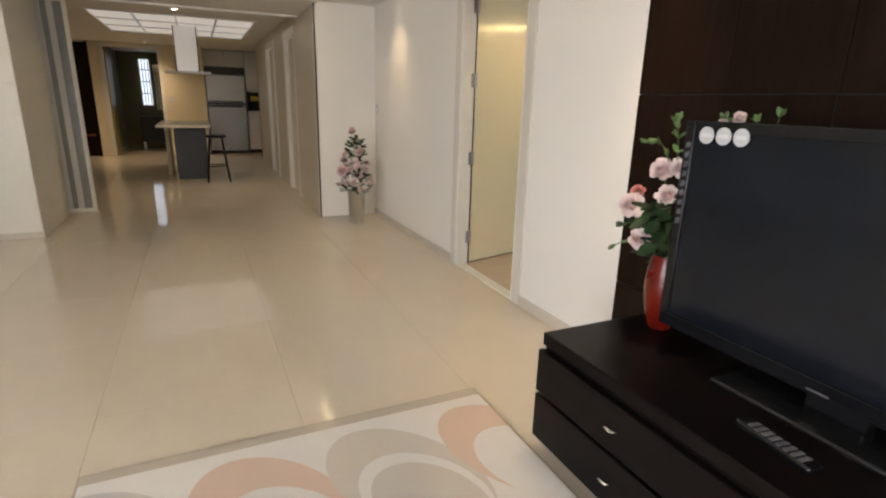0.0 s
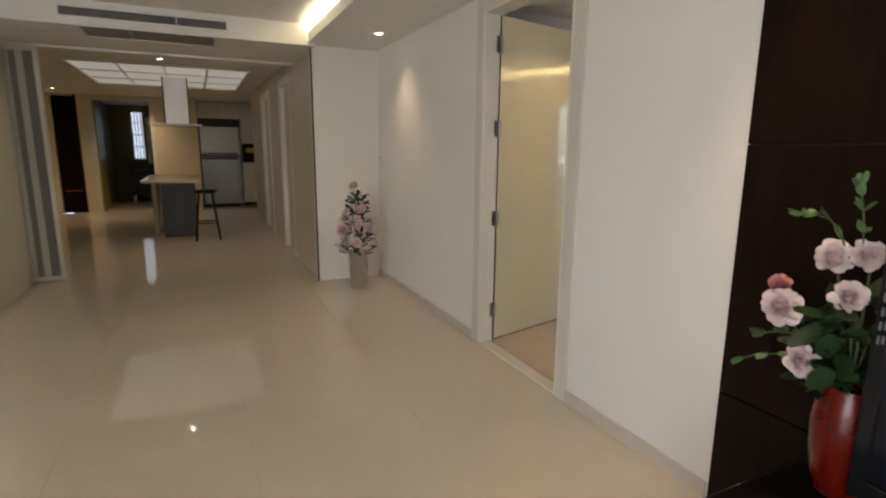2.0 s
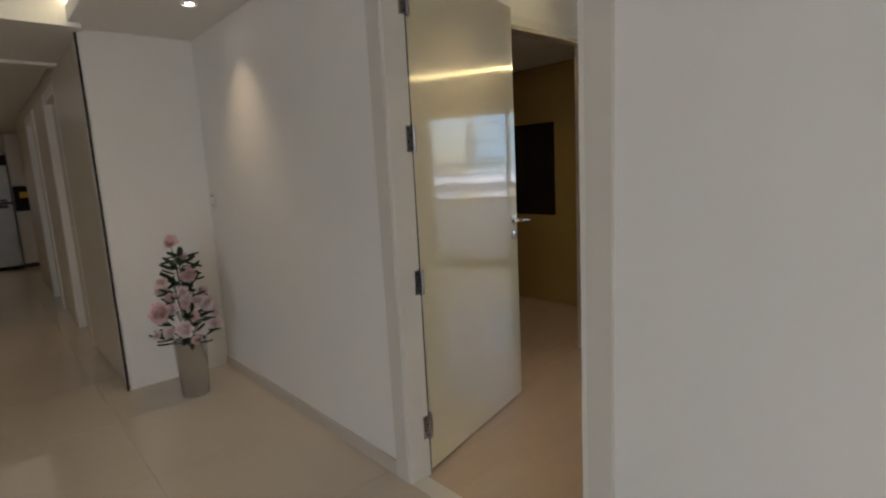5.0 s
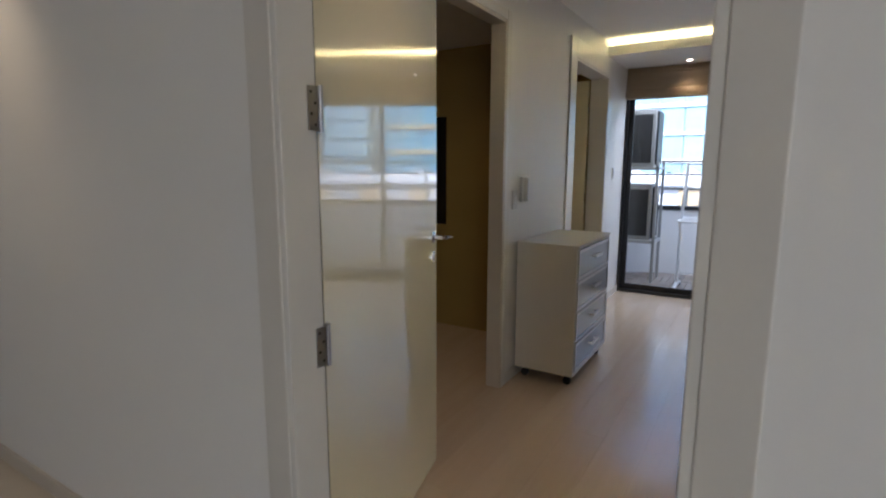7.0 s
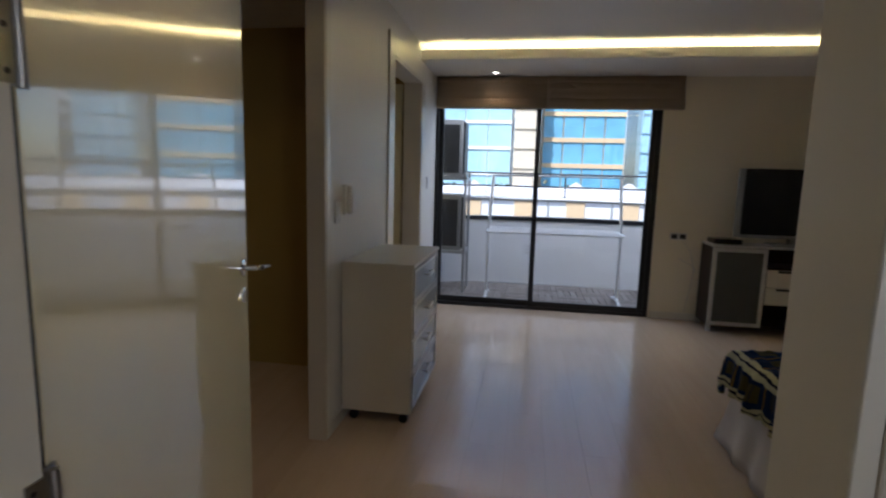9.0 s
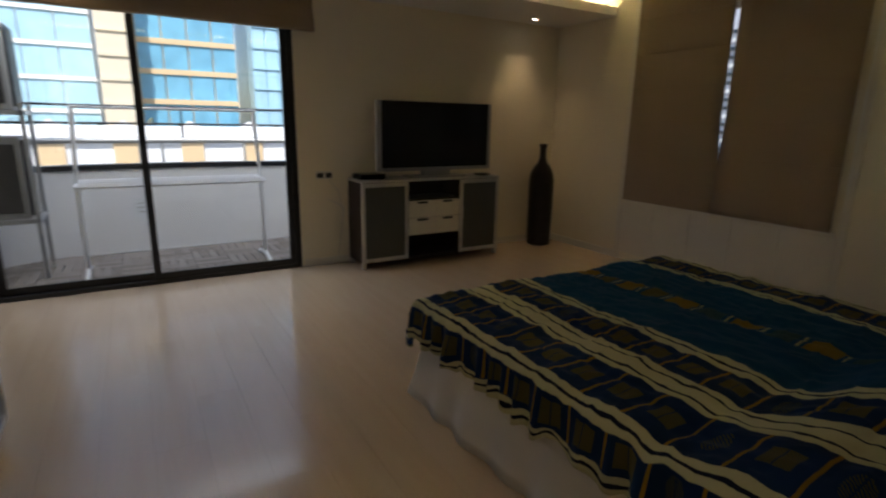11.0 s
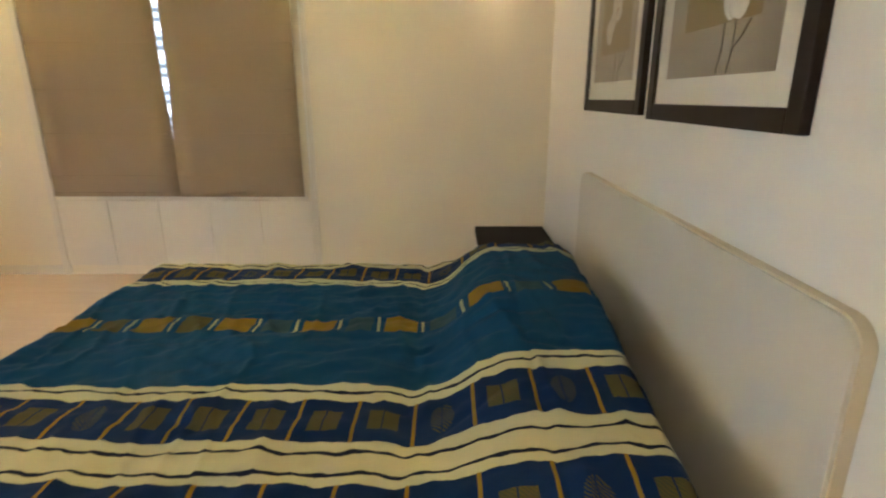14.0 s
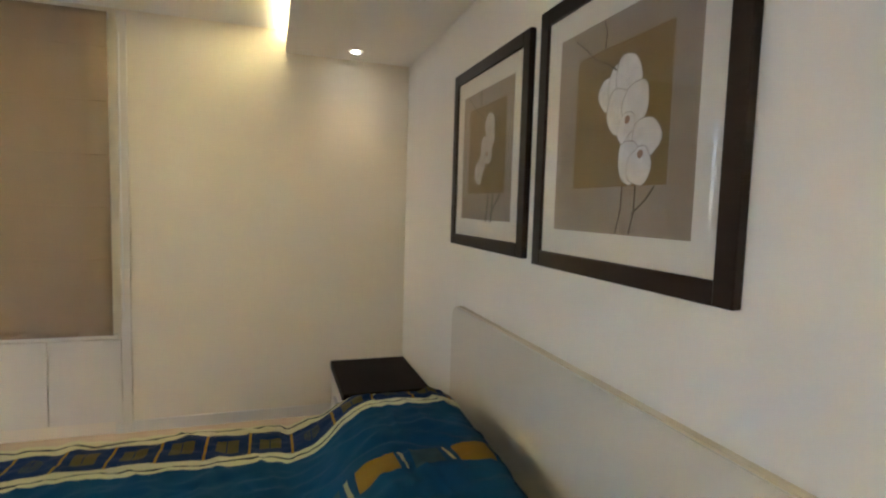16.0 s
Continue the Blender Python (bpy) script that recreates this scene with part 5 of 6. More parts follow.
            vt.co = Vector((2.68 + 0.19 * math.copysign(abs(c.x) ** 0.6, c.x), y + 0.33 * math.copysign(abs(c.y) ** 0.6, c.y), zc + zr * c.z))
        single("pillow", pm, LINEN, "white pillow tucked under the quilt", "pillow")


def headboard():
    top = thing("headboard", pose(WX1 + 0.002, 0.14, 0), "low cream laminate headboard with rounded corners", "headboard")

    def slab(inset, depth0, depth1, zt):
        bm = bmesh.new()
        pts = [(inset, 0.0), (1.875 - inset, 0.0)]
        r = 0.06
        for k in range(7):
            a = k / 6 * math.pi / 2
            pts.append((1.875 - inset - r + r * math.cos(a), zt - r + r * math.sin(a)))
        for k in range(7):
            a = math.pi / 2 + k / 6 * math.pi / 2
            pts.append((inset + r + r * math.cos(a), zt - r + r * math.sin(a)))
        a = [bm.verts.new((depth0, y, z)) for y, z in pts]
        b = [bm.verts.new((depth1, y, z)) for y, z in pts]
        bm.faces.new(a)
        bm.faces.new(b[::-1])
        for i in range(len(pts)):
            bm.faces.new((a[i], a[(i + 1) % len(pts)], b[(i + 1) % len(pts)], b[i]))
        return bm

    part("edging", slab(0.0, 0.0, 0.026, 0.95), HEAD_EDGE, top, "beige edging strip")
    part("panel", slab(0.004, 0.026, 0.036, 0.945), HEAD, top)


def picture(y0, y1, z0, z1, flower):
    top = thing("framed_picture", pose(WX1 + 0.001, (y0 + y1) / 2, (z0 + z1) / 2), "dark framed sepia print of white orchids" + (", more faded" if flower < 1 else ""), "picture", "pictures over the bed")
    w, h = (y1 - y0) / 2, (z1 - z0) / 2
    f = 0.053
    part("frame", boxes((0, -w, -h, 0.024, -w + f, h), (0, w - f, -h, 0.024, w, h), (0, -w + f, h - f, 0.024, w - f, h), (0, -w + f, -h, 0.024, w - f, -h + f), bevel=0.003), ESPRESSO, top, "dark wood frame")
    part("mount", boxes((0.004, -w + f, -h + f, 0.014, w - f, h - f)), plain("mount_card", (0.70, 0.68, 0.62), 0.8, vary=0.02), top, "cream card mount")
    part("print", boxes((0.014, -w + f + 0.075, -h + f + 0.075, 0.0150, w - f - 0.075, h - f - 0.075)), plain("sepia_print", (0.30, 0.245, 0.185), 0.6, vary=0.28, scale=5, grain=30, bump=0), top, "mottled sepia print")
    part("print_square", boxes((0.015, -0.187, -0.166, 0.0156, 0.205, 0.210)), plain("brown_print", (0.20, 0.135, 0.045), 0.6, vary=0.15, scale=4, grain=30, bump=0), top, "brown square of the print")
    stems = bmesh.new()
    for a, b in (((0.045, -0.165), (0.026, -0.288)), ((0.097, -0.165), (0.081, -0.288)), ((0.166, -0.169), (0.090, -0.235)), ((-0.064, 0.285), (-0.058, 0.206)), ((-0.206, 0.271), (-0.108, 0.195)), ((-0.108, 0.195), (0.0, 0.14))):
        tube([(0.0156, a[0], a[1]), (0.0156, (a[0] + b[0]) / 2 + 0.008, (a[1] + b[1]) / 2), (0.0156, b[0], b[1])], 0.0022, 5, stems)
    part("print_stems", stems, plain("print_stem", (0.12, 0.10, 0.07), 0.7), top)
    white = plain("print_white", (0.66, 0.65, 0.62) if flower >= 1 else (0.50, 0.46, 0.40), 0.7, vary=0.28, scale=26, bump=0)
    heart = plain("print_heart", (0.32, 0.20, 0.14), 0.7)
    # broad overlapping petals: place, half width, half height, lean
    lobes = ((-0.035, 0.082, 0.040, 0.046, 20), (0.006, 0.105, 0.040, 0.050, -15), (0.048, 0.112, 0.050, 0.062, 12), (0.020, 0.030, 0.055, 0.060, 25), (0.082, 0.040, 0.050, 0.056, -20), (0.052, -0.022, 0.034, 0.046, 0),
             (0.085, -0.062, 0.030, 0.036, 30), (0.128, -0.050, 0.052, 0.050, -10), (0.070, -0.105, 0.044, 0.056, 15), (0.108, -0.118, 0.044, 0.048, -25))
    hearts = ((0.055, 0.004), (0.112, -0.088))
    if flower < 1:
        lobes = ((0.045, 0.112, 0.048, 0.058, 10), (0.062, 0.062, 0.036, 0.040, 0), (0.005, 0.020, 0.050, 0.058, 20), (0.040, 0.0, 0.036, 0.044, -15), (-0.030, -0.040, 0.036, 0.042, 0), (-0.066, -0.078, 0.040, 0.050, 20))
        hearts = ((0.03, 0.0),)
    shade = bpy.data.materials.get("print_shade") or plain("print_shade", (0.34, 0.32, 0.28), 0.7, vary=0.2, scale=30, bump=0)
    for n, (y, z, ry, rz, lean) in enumerate(lobes):
        c, a = Vector((0.0160 + 0.00022 * n, y, z)), radians(lean)
        for name, grow, lift, mt in (("print_petal_shade", 1.05, 0.0, shade), ("print_petal", 1.0, 0.0001, white)):
            mesh = bmesh.new()
            ring = []
            for q in range(24):
                p = 2 * math.pi * q / 24
                wave = grow * (1 + 0.05 * math.sin(3 * p + n) + 0.03 * math.sin(5 * p + 2 * n))
                u, v = ry * wave * math.cos(p), rz * wave * math.sin(p)
                ring.append(mesh.verts.new(c + Vector((lift, u * math.cos(a) - v * math.sin(a), u * math.sin(a) + v * math.cos(a)))))
            mesh.faces.new(ring)
            part(name, mesh, mt, top, smooth=False)
    for y, z in hearts:
        part("print_heart", lathe([(0.011, 0), (0.008, 0.0002)], 12), heart, top).matrix_local = pose(0.0186, y, z, 0, 90)
    pane = part("pane", boxes((0.020, -w + f, -h + f, 0.0215, w - f, h - f)), CLEAR_PICTURE, top, "picture glass")
    pane.visible_shadow = False


CLEAR_PICTURE = glassy("picture_glass", (0.98, 0.98, 0.98))


def nightstand():
    top = thing("nightstand", pose(2.30, -0.70, 0), "white nightstand with a dark brown top beside the bed", "nightstand")
    part("body", boxes((0.0, 0.0, 0.04, 0.44, 0.60, 0.40), bevel=0.003), WHITE_WOOD, top)
    part("top", boxes((-0.005, -0.005, 0.40, 0.46, 0.61, 0.45), bevel=0.004), plain("matt_brown_top", (0.014, 0.009, 0.007), 0.6, vary=0.15, grain=60, bump=0.02, spec=0.06), top, "dark brown top")
    for z0 in (0.05, 0.225):
        d = part("drawer", boxes((0.44, 0.005, z0, 0.455, 0.595, z0 + 0.168), bevel=0.002), WHITE_WOOD, top)
        part("handle", boxes((0.455, 0.25, z0 + 0.075, 0.47, 0.35, z0 + 0.09), bevel=0.002), ALU, d)
    for x in (0.03, 0.38):
        for y in (0.03, 0.54):
            part("foot", boxes((x, y, 0, x + 0.03, y + 0.03, 0.04)), BLACK, top)


def flat_blind(x0, x1, z0, z1, y, meet):
    """meet: which side edge (0 or 8) leans to its neighbour low down."""
    top = thing("roman_blind", pose((x0 + x1) / 2, y, z0), "brown fabric roman blind drawn down over the window", "blind", "roman blinds")
    w = (x1 - x0) / 2
    bm = bmesh.new()
    rows = []
    n = 48
    for k in range(n + 1):
        t = k / n
        z = (z1 - z0) * t
        phase = (z / 0.30) % 1.0
        off = 0.006 * math.exp(-((phase - 0.5) / 0.04) ** 2)
        lean = (1 if meet else -1) * 0.026 * (1 - max(0.0, min(1.0, (t - 0.10) / 0.30))) ** 0.6
        rows.append([bm.verts.new((-w + 2 * w * i / 8 + (lean if i == meet else 0.0), off + 0.003 * noise.noise((i * 0.6 + x0, z * 3, 0)), z)) for i in range(9)])
    for a, b in zip(rows, rows[1:]):
        for i in range(8):
            bm.faces.new((a[i], a[i + 1], b[i + 1], b[i]))
    cloth = part("fabric", bm, BLIND, top)
    cloth.modifiers.new("thickness", "SOLIDIFY").thickness = 0.006
    z = 0.15
    while z < z1 - z0:
        part("batten", tube([(-w + 0.01, 0.008, z), (w - 0.01, 0.008, z)], 0.005, 6), BLIND, top)
        z += 0.30
    part("headrail", boxes((-w, -0.035, z1 - z0 - 0.03, w, -0.006, z1 - z0)), WHITE, top)
    part("hem_bar", boxes((-w, -0.006, 0.0, w, 0.006, 0.03), bevel=0.003), BLIND, top)


def gathered_blind(y0, y1, z0, z1, x):
    top = thing("roman_blind", pose(x, (y0 + y1) / 2, z0), "brown fabric roman blind gathered up above the balcony door", "blind", "roman blinds")
    w = (y1 - y0) / 2
    h = z1 - z0
    for k in range(3):
        bm = bmesh.new()
        rows = []
        zb, depth = 0.062 * k, 0.078 - 0.022 * k
        prof = [(-0.03, h), (-0.034, zb + 0.14), (-depth * 0.8, zb + 0.09), (-depth, zb + 0.04), (-depth * 0.85, zb + 0.008), (-depth * 0.5, zb), (-0.03, zb + 0.02), (-0.024, zb + 0.1)]
        for i in range(31):
            y = -w + 2 * w * i / 30
            rows.append([bm.verts.new((px + 0.004 * noise.noise((y * 3, pz * 9, k)), y, pz + 0.006 * noise.noise((y * 2.5 + 7, k, 2)))) for px, pz in prof])
        for a, b in zip(rows, rows[1:]):
            for j in range(len(prof) - 1):
                bm.faces.new((a[j], a[j + 1], b[j + 1], b[j]))
        cloth = part("fold", bm, BLIND, top)
        cloth.modifiers.new("thickness", "SOLIDIFY").thickness = 0.004
    part("headrail", boxes((-0.022, -w, h - 0.03, 0.02, w, h)), WHITE, top)


def balcony_door():
    y0, y1, z1, xa, xb = 1.97, 4.20, 2.26, 6.975, 7.055
    top = thing("window_1", pose(0, 0, 0), "black aluminium sliding balcony door with clear glass", "sliding door", kind="structure")
    part("outer_frame", boxes((xa, y0, 0, xb, y0 + 0.05, z1), (xa, y1 - 0.03, 0, xb, y1, z1), (xa, y0 + 0.05, z1 - 0.05, xb, y1 - 0.03, z1), (xa, y0 + 0.05, -0.004, xb, y1 - 0.03, 0.03), bevel=0.002), BLACK, top)
    for a, b, x in ((y0 + 0.05, 3.175, xa + 0.012), (3.125, y1 - 0.03, xa + 0.045)):
        leaf = part("sash", boxes((x, a, 0.03, x + 0.025, a + 0.05, z1 - 0.05), (x, b - 0.05, 0.03, x + 0.025, b, z1 - 0.05), (x, a + 0.05, 0.03, x + 0.025, b - 0.05, 0.085), (x, a + 0.05, z1 - 0.11, x + 0.025, b - 0.05, z1 - 0.05), bevel=0.002), BLACK, top)
        g = part("pane", boxes((x + 0.009, a + 0.05, 0.085, x + 0.015, b - 0.05, z1 - 0.11)), GLASS, leaf, "clear glass")
        g.visible_shadow = False
    note = thing("window_sticker", pose(6.985 + 0.040, 3.135, 0.56), "white printed sticker on the balcony door glass", "sticker")
    part("paper", boxes((0.010, -0.01, -0.05, 0.0115, 0.13, 0.14)), papery("sticker_paper", (0.93, 0.93, 0.91)), note)
    for k in range(3):
        part("print_bar", boxes((0.0085, 0.055, 0.03 + 0.035 * k, 0.0095, 0.095, 0.037 + 0.035 * k)), plain("print_grey", (0.45, 0.42, 0.33), 0.6) if k == 0 else bpy.data.materials["print_grey"], note)


def south_window():
    top = thing("window_2", pose(0, 0, 0), "white framed bedroom window behind the blinds", "window", kind="structure")
    x0, x1, z0, z1, y = 4.05, 5.75, 0.62, 2.3, S_Y - 0.10
    part("window_frame", boxes((x0, y, z0, x0 + 0.05, y + 0.05, z1), (x1 - 0.05, y, z0, x1, y + 0.05, z1), (x0 + 0.05, y, z0, x1 - 0.05, y + 0.05, z0 + 0.05), (x0 + 0.05, y, z1 - 0.05, x1 - 0.05, y + 0.05, z1)), WHITE, top)
    g = part("pane", boxes((x0 + 0.05, y + 0.02, z0 + 0.05, x1 - 0.05, y + 0.026, z1 - 0.05)), GLASS, top)
    g.visible_shadow = False
    part("window_sill", boxes((3.98, S_Y + 0.002, 0.585, 5.82, S_Y + 0.018, 0.615), bevel=0.003), WHITE_WOOD, top)
    # white panelling under the window
    dado = thing("window_panelling", pose(3.96, S_Y, 0), "white panelled boxing under the window", "wall panelling", kind="structure")
    for k in range(5):
        part("panel", boxes((0.38 * k + 0.003, 0.002, 0.075, 0.38 * k + 0.377, 0.014, 0.58), bevel=0.002), WHITE_WOOD, dado)
    part("upright", boxes((-0.05, 0.002, 0.0, 0.0, 0.016, 2.49), bevel=0.002), WHITE_WOOD, dado)
    part("upright", boxes((1.905, 0.002, 0.0, 1.95, 0.016, 2.49), bevel=0.002), WHITE_WOOD, dado)
    single("blind_cord", tube([(3.945, S_Y + 0.03, 2.36), (3.947, S_Y + 0.03, 1.5), (3.944, S_Y + 0.03, 0.75)], 0.003, 6), WHITE, "thin white blind cord", "cord")


bedroom_door()
chest()
console()
bottle()
bed()
headboard()
picture(0.045, 0.835, 1.245, 2.06, 0.5)
picture(0.91, 1.745, 1.235, 2.075, 1.0)
nightstand()
flat_blind(4.919, 5.83, 0.615, 2.46, -0.945, 0)
flat_blind(3.995, 4.871, 0.615, 2.46, -0.939, 8)
gathered_blind(3.070, 4.185, 2.045, 2.36, 6.93)
gathered_blind(1.81, 3.088, 2.045, 2.36, 6.924)
balcony_door()
south_window()
downlight(pose(6.72, 3.58, 2.365))
downlight(pose(6.72, -0.44, 2.365))
downlight(pose(2.62, -0.78, 2.365))
downlight(pose(2.61, 3.60, 2.365))
switch(pose(4.115, N_Y - 0.001, 1.165), 1, "small white wall switch above the chest")
phone = thing("intercom", pose(4.245, N_Y - 0.001, 1.225), "white wall intercom with a handset", "intercom")
part("base", boxes((-0.05, -0.02, -0.08, 0.05, 0, 0.08), bevel=0.006), WHITE, phone)
part("handset", boxes((-0.045, -0.055, -0.075, -0.008, -0.02, 0.075), bevel=0.01), WHITE, phone)
part("button", boxes((0.004, -0.026, -0.035, 0.040, -0.02, 0.045), bevel=0.004), DARK_GREY, phone)
switch(pose(6.55, N_Y - 0.001, 1.30), 1, "small white wall switch beside the balcony door")
single("wall_mirror", boxes((4.885, 5.16, 0.88, 4.898, 5.80, 1.77), bevel=0.003), BLACK_GLOSS, "dark glossy panel on the dressing room wall", "wall panel")
leaf2 = thing("inner_door", pose(6.15, 4.36, 0.008), "yellow lacquered bathroom door standing open inward", "door")
part("leaf", boxes((0, 0, 0, 0.04, 0.70, 2.15), bevel=0.002), DOOR, leaf2)
for z in (0.25, 1.05, 1.9):
    part("hinge", tube([(-0.008, -0.006, z - 0.05), (-0.008, -0.006, z + 0.05)], 0.007, 8), STEEL, leaf2)


# ---------- balcony and city ----------
RENDER_WHITE = plain("white_render", (0.88, 0.87, 0.86), 0.8, vary=0.04, scale=1.5, grain=80, bump=0.15)
GALV = plain("galvanised", (0.48, 0.49, 0.49), 0.45, 0.6, vary=0.08)
ALU_WHITE = plain("white_tube", (0.84, 0.84, 0.83), 0.35, vary=0.03)
SLATE = wooden("deck_slat", (0.20, 0.17, 0.145), (0.32, 0.28, 0.25), 0.6, (10, 1, 10), 3.0, piece=0.4)
balcony = setting("floor_balcony", boxes((7.10, 0.6, -0.15, 8.75, 4.75, -0.022)), plain("balcony_slab", (0.3, 0.29, 0.27), 0.85, vary=0.1), "balcony floor of grey-brown deck tiles", "floor")


def parapet():
    top = thing("balcony_parapet", pose(0, 0, 0), "curved white rendered balcony parapet with a dark coping", "parapet", kind="structure")
    line = []
    for k in range(25):
        a = radians(-80 + 160 * k / 24)
        line.append((7.55 + 0.90 * math.cos(a) ** 0.6, 2.75 + 1.75 * math.sin(a)))
    line = [(7.12, 0.95)] + line + [(7.12, 4.55)]

    def strip(z0, z1, inner, outer):
        bm = bmesh.new()
        rings = []
        for i, (x, y) in enumerate(line):
            a, b = Vector(line[max(i - 1, 0)]), Vector(line[min(i + 1, len(line) - 1)])
            t = (b - a).normalized()
            n = Vector((t.y, -t.x))
            rings.append([bm.verts.new((x + n.x * o, y + n.y * o, z)) for o, z in ((inner, z0), (outer, z0), (outer, z1), (inner, z1))])
        for a, b in zip(rings, rings[1:]):
            for k in range(4):
                bm.faces.new((a[k], a[(k + 1) % 4], b[(k + 1) % 4], b[k]))
        bm.faces.new(rings[0])
        bm.faces.new(rings[-1][::-1])
        return bm

    part("wall", strip(-0.15, 0.82, 0.0, 0.12), RENDER_WHITE, top)
    part("coping", strip(0.82, 0.87, -0.015, 0.135), BLACK, top, "dark coping")
    for z in (1.265, 1.43):
        part("upper_rail", tube([(x + 0.05, y, z) for x, y in line[1:-1]], 0.011, 8), BLACK, top, "thin black rail")
    for i in (3, 13, 23):
        part("upper_post", tube([(line[i][0] + 0.05, line[i][1], 1.10), (line[i][0] + 0.05, line[i][1], 1.43)], 0.010, 8), BLACK, top)
    part("rail", tube([(x + 0.05, y, 1.10) for x, y in line[1:-1]], 0.028, 10), GALV, top, "grey steel handrail")
    for i in range(2, len(line) - 2, 4):
        part("post", tube([(line[i][0] + 0.05, line[i][1], 0.86), (line[i][0] + 0.05, line[i][1], 1.10)], 0.014, 8), GALV, top)


def condenser(place, label):
    top = thing("air_conditioner_unit", place, label, "air conditioner", "air conditioner units")
    part("case", boxes((0, 0.02, 0, 0.36, 0.75, 0.66), bevel=0.01), plain("condenser_case", (0.35, 0.35, 0.34), 0.5, vary=0.05), top)
    part("grille_plate", boxes((0.02, 0.0, 0.03, 0.34, 0.02, 0.63)), BLACK, top)
    slat = finished("slat", boxes((0.02, -0.006, 0, 0.34, 0.0, 0.008)), DARK_GREY)
    for k in range(22):
        s = new("slat", slat)
        s.parent, s.location = top, (0, 0, 0.04 + 0.0265 * k)
    part("side_grille", boxes((-0.006, 0.06, 0.05, 0, 0.70, 0.60)), DARK_GREY, top)
    for k in range(14):
        part("fin", boxes((-0.012, 0.07 + 0.045 * k, 0.06, -0.006, 0.08 + 0.045 * k, 0.59)), BLACK, top, smooth=False)


def rack():
    top = thing("equipment_rack", pose(7.58, 3.93, 0), "galvanised steel rack carrying the condensers", "rack")
    for x in (0.0, 0.40):
        for y in (0.0, 0.78):
            part("post", boxes((x, y, -0.022, x + 0.03, y + 0.03, 1.42)), GALV, top)
    for z in (0.50, 1.36):
        part("beam", boxes((0.0, 0.0, z - 0.035, 0.43, 0.03, z), (0.0, 0.78, z - 0.035, 0.43, 0.81, z), (0.0, 0.03, z - 0.035, 0.03, 0.78, z), (0.40, 0.03, z - 0.035, 0.43, 0.78, z)), GALV, top)
    condenser(pose(7.61, 3.97, 0.50), "dark grilled air conditioner condenser on the lower shelf")
    condenser(pose(7.61, 3.97, 1.36), "dark grilled air conditioner condenser on the upper shelf")


def drying_rack():
    top = thing("clothes_rack", pose(7.50, 2.92, -0.022), "white tubular clothes drying rack on the balcony", "clothes rack")
    for s in (-0.73, 0.73):
        part("upright", tube([(0, s, 0.05), (0, s, 0.80), (0, s * 0.95, 1.42)], 0.017, 8), ALU_WHITE, top)
        part("foot", tube([(-0.24, s, 0.035), (-0.05, s, 0.07), (0.05, s, 0.07), (0.24, s, 0.035)], 0.02, 8), ALU_WHITE, top)
        for x in (-0.24, 0.24):
            part("castor", lathe([(0.014, 0), (0.018, 0.01), (0.014, 0.03)], 10, at=(x, s, 0)), BLACK, top)
        part("arm", tube([(-0.26, s, 0.80), (0.26, s, 0.80)], 0.013, 8), ALU_WHITE, top)
        part("arm", tube([(-0.14, s * 0.95, 1.42), (0.14, s * 0.95, 1.42)], 0.009, 8), ALU_WHITE, top)
    for x in (-0.26, -0.09, 0.09, 0.26):
        part("bar", tube([(x, -0.73, 0.80), (x, 0.73, 0.80)], 0.012, 8), ALU_WHITE, top)
    for x in (-0.14, 0.0, 0.14):
        part("bar", tube([(x, -0.70, 1.42), (x, 0.70, 1.42)], 0.009, 8), ALU_WHITE, top)
    part("bar", tube([(0, -0.73, 0.20), (0, 0.73, 0.20)], 0.009, 8), ALU_WHITE, top)


# strong blotches in the blue paint the uneven reflection of the sky
BLUE_GLASS = plain("blue_facade_glass", (0.17, 0.42, 0.72), 0.15, vary=0.5, scale=0.12, grain=0.6, bump=0)
PALE_GLASS = plain("pale_facade_glass", (0.38, 0.60, 0.72), 0.15, vary=0.25, scale=0.1, grain=0.5, bump=0)
TAN = plain("tan_spandrel", (0.70, 0.52, 0.30), 0.7, vary=0.06, scale=0.3)
STONE = plain("cream_cladding", (0.74, 0.64, 0.47), 0.8, vary=0.06, scale=0.3)
OFF_WHITE = plain("white_cladding", (0.80, 0.80, 0.79), 0.8, vary=0.06, scale=0.3)
DARK_PANE = plain("dark_window", (0.05, 0.06, 0.07), 0.2, vary=0.2, scale=0.5)


def tower(x, y0, y1, z1, storey, glass, band, label, band_h=0.9, bays=5):
    top = thing("office_tower", pose(x, y0, -24), label, "building", "city towers")
    w, h = y1 - y0, z1 + 24
    part("wall", boxes((0.3, 0, 0, 16, w, h)), band, top)
    part("roof", boxes((0.0, -0.3, h, 16.3, w + 0.3, h + 1.2)), band, top)
    floors = [k for k in range(int(h / storey)) if -24 + k * storey > -14]
    for k in floors:
        z = k * storey
        for b in range(bays):
            part("window", boxes((0.0, w * b / bays + 0.12, z + band_h, 0.32, w * (b + 1) / bays - 0.12, z + storey)), glass, top, smooth=False)
        part("spandrel", boxes((-0.25, 0, z, 0.3, w, z + band_h)), band, top, smooth=False)


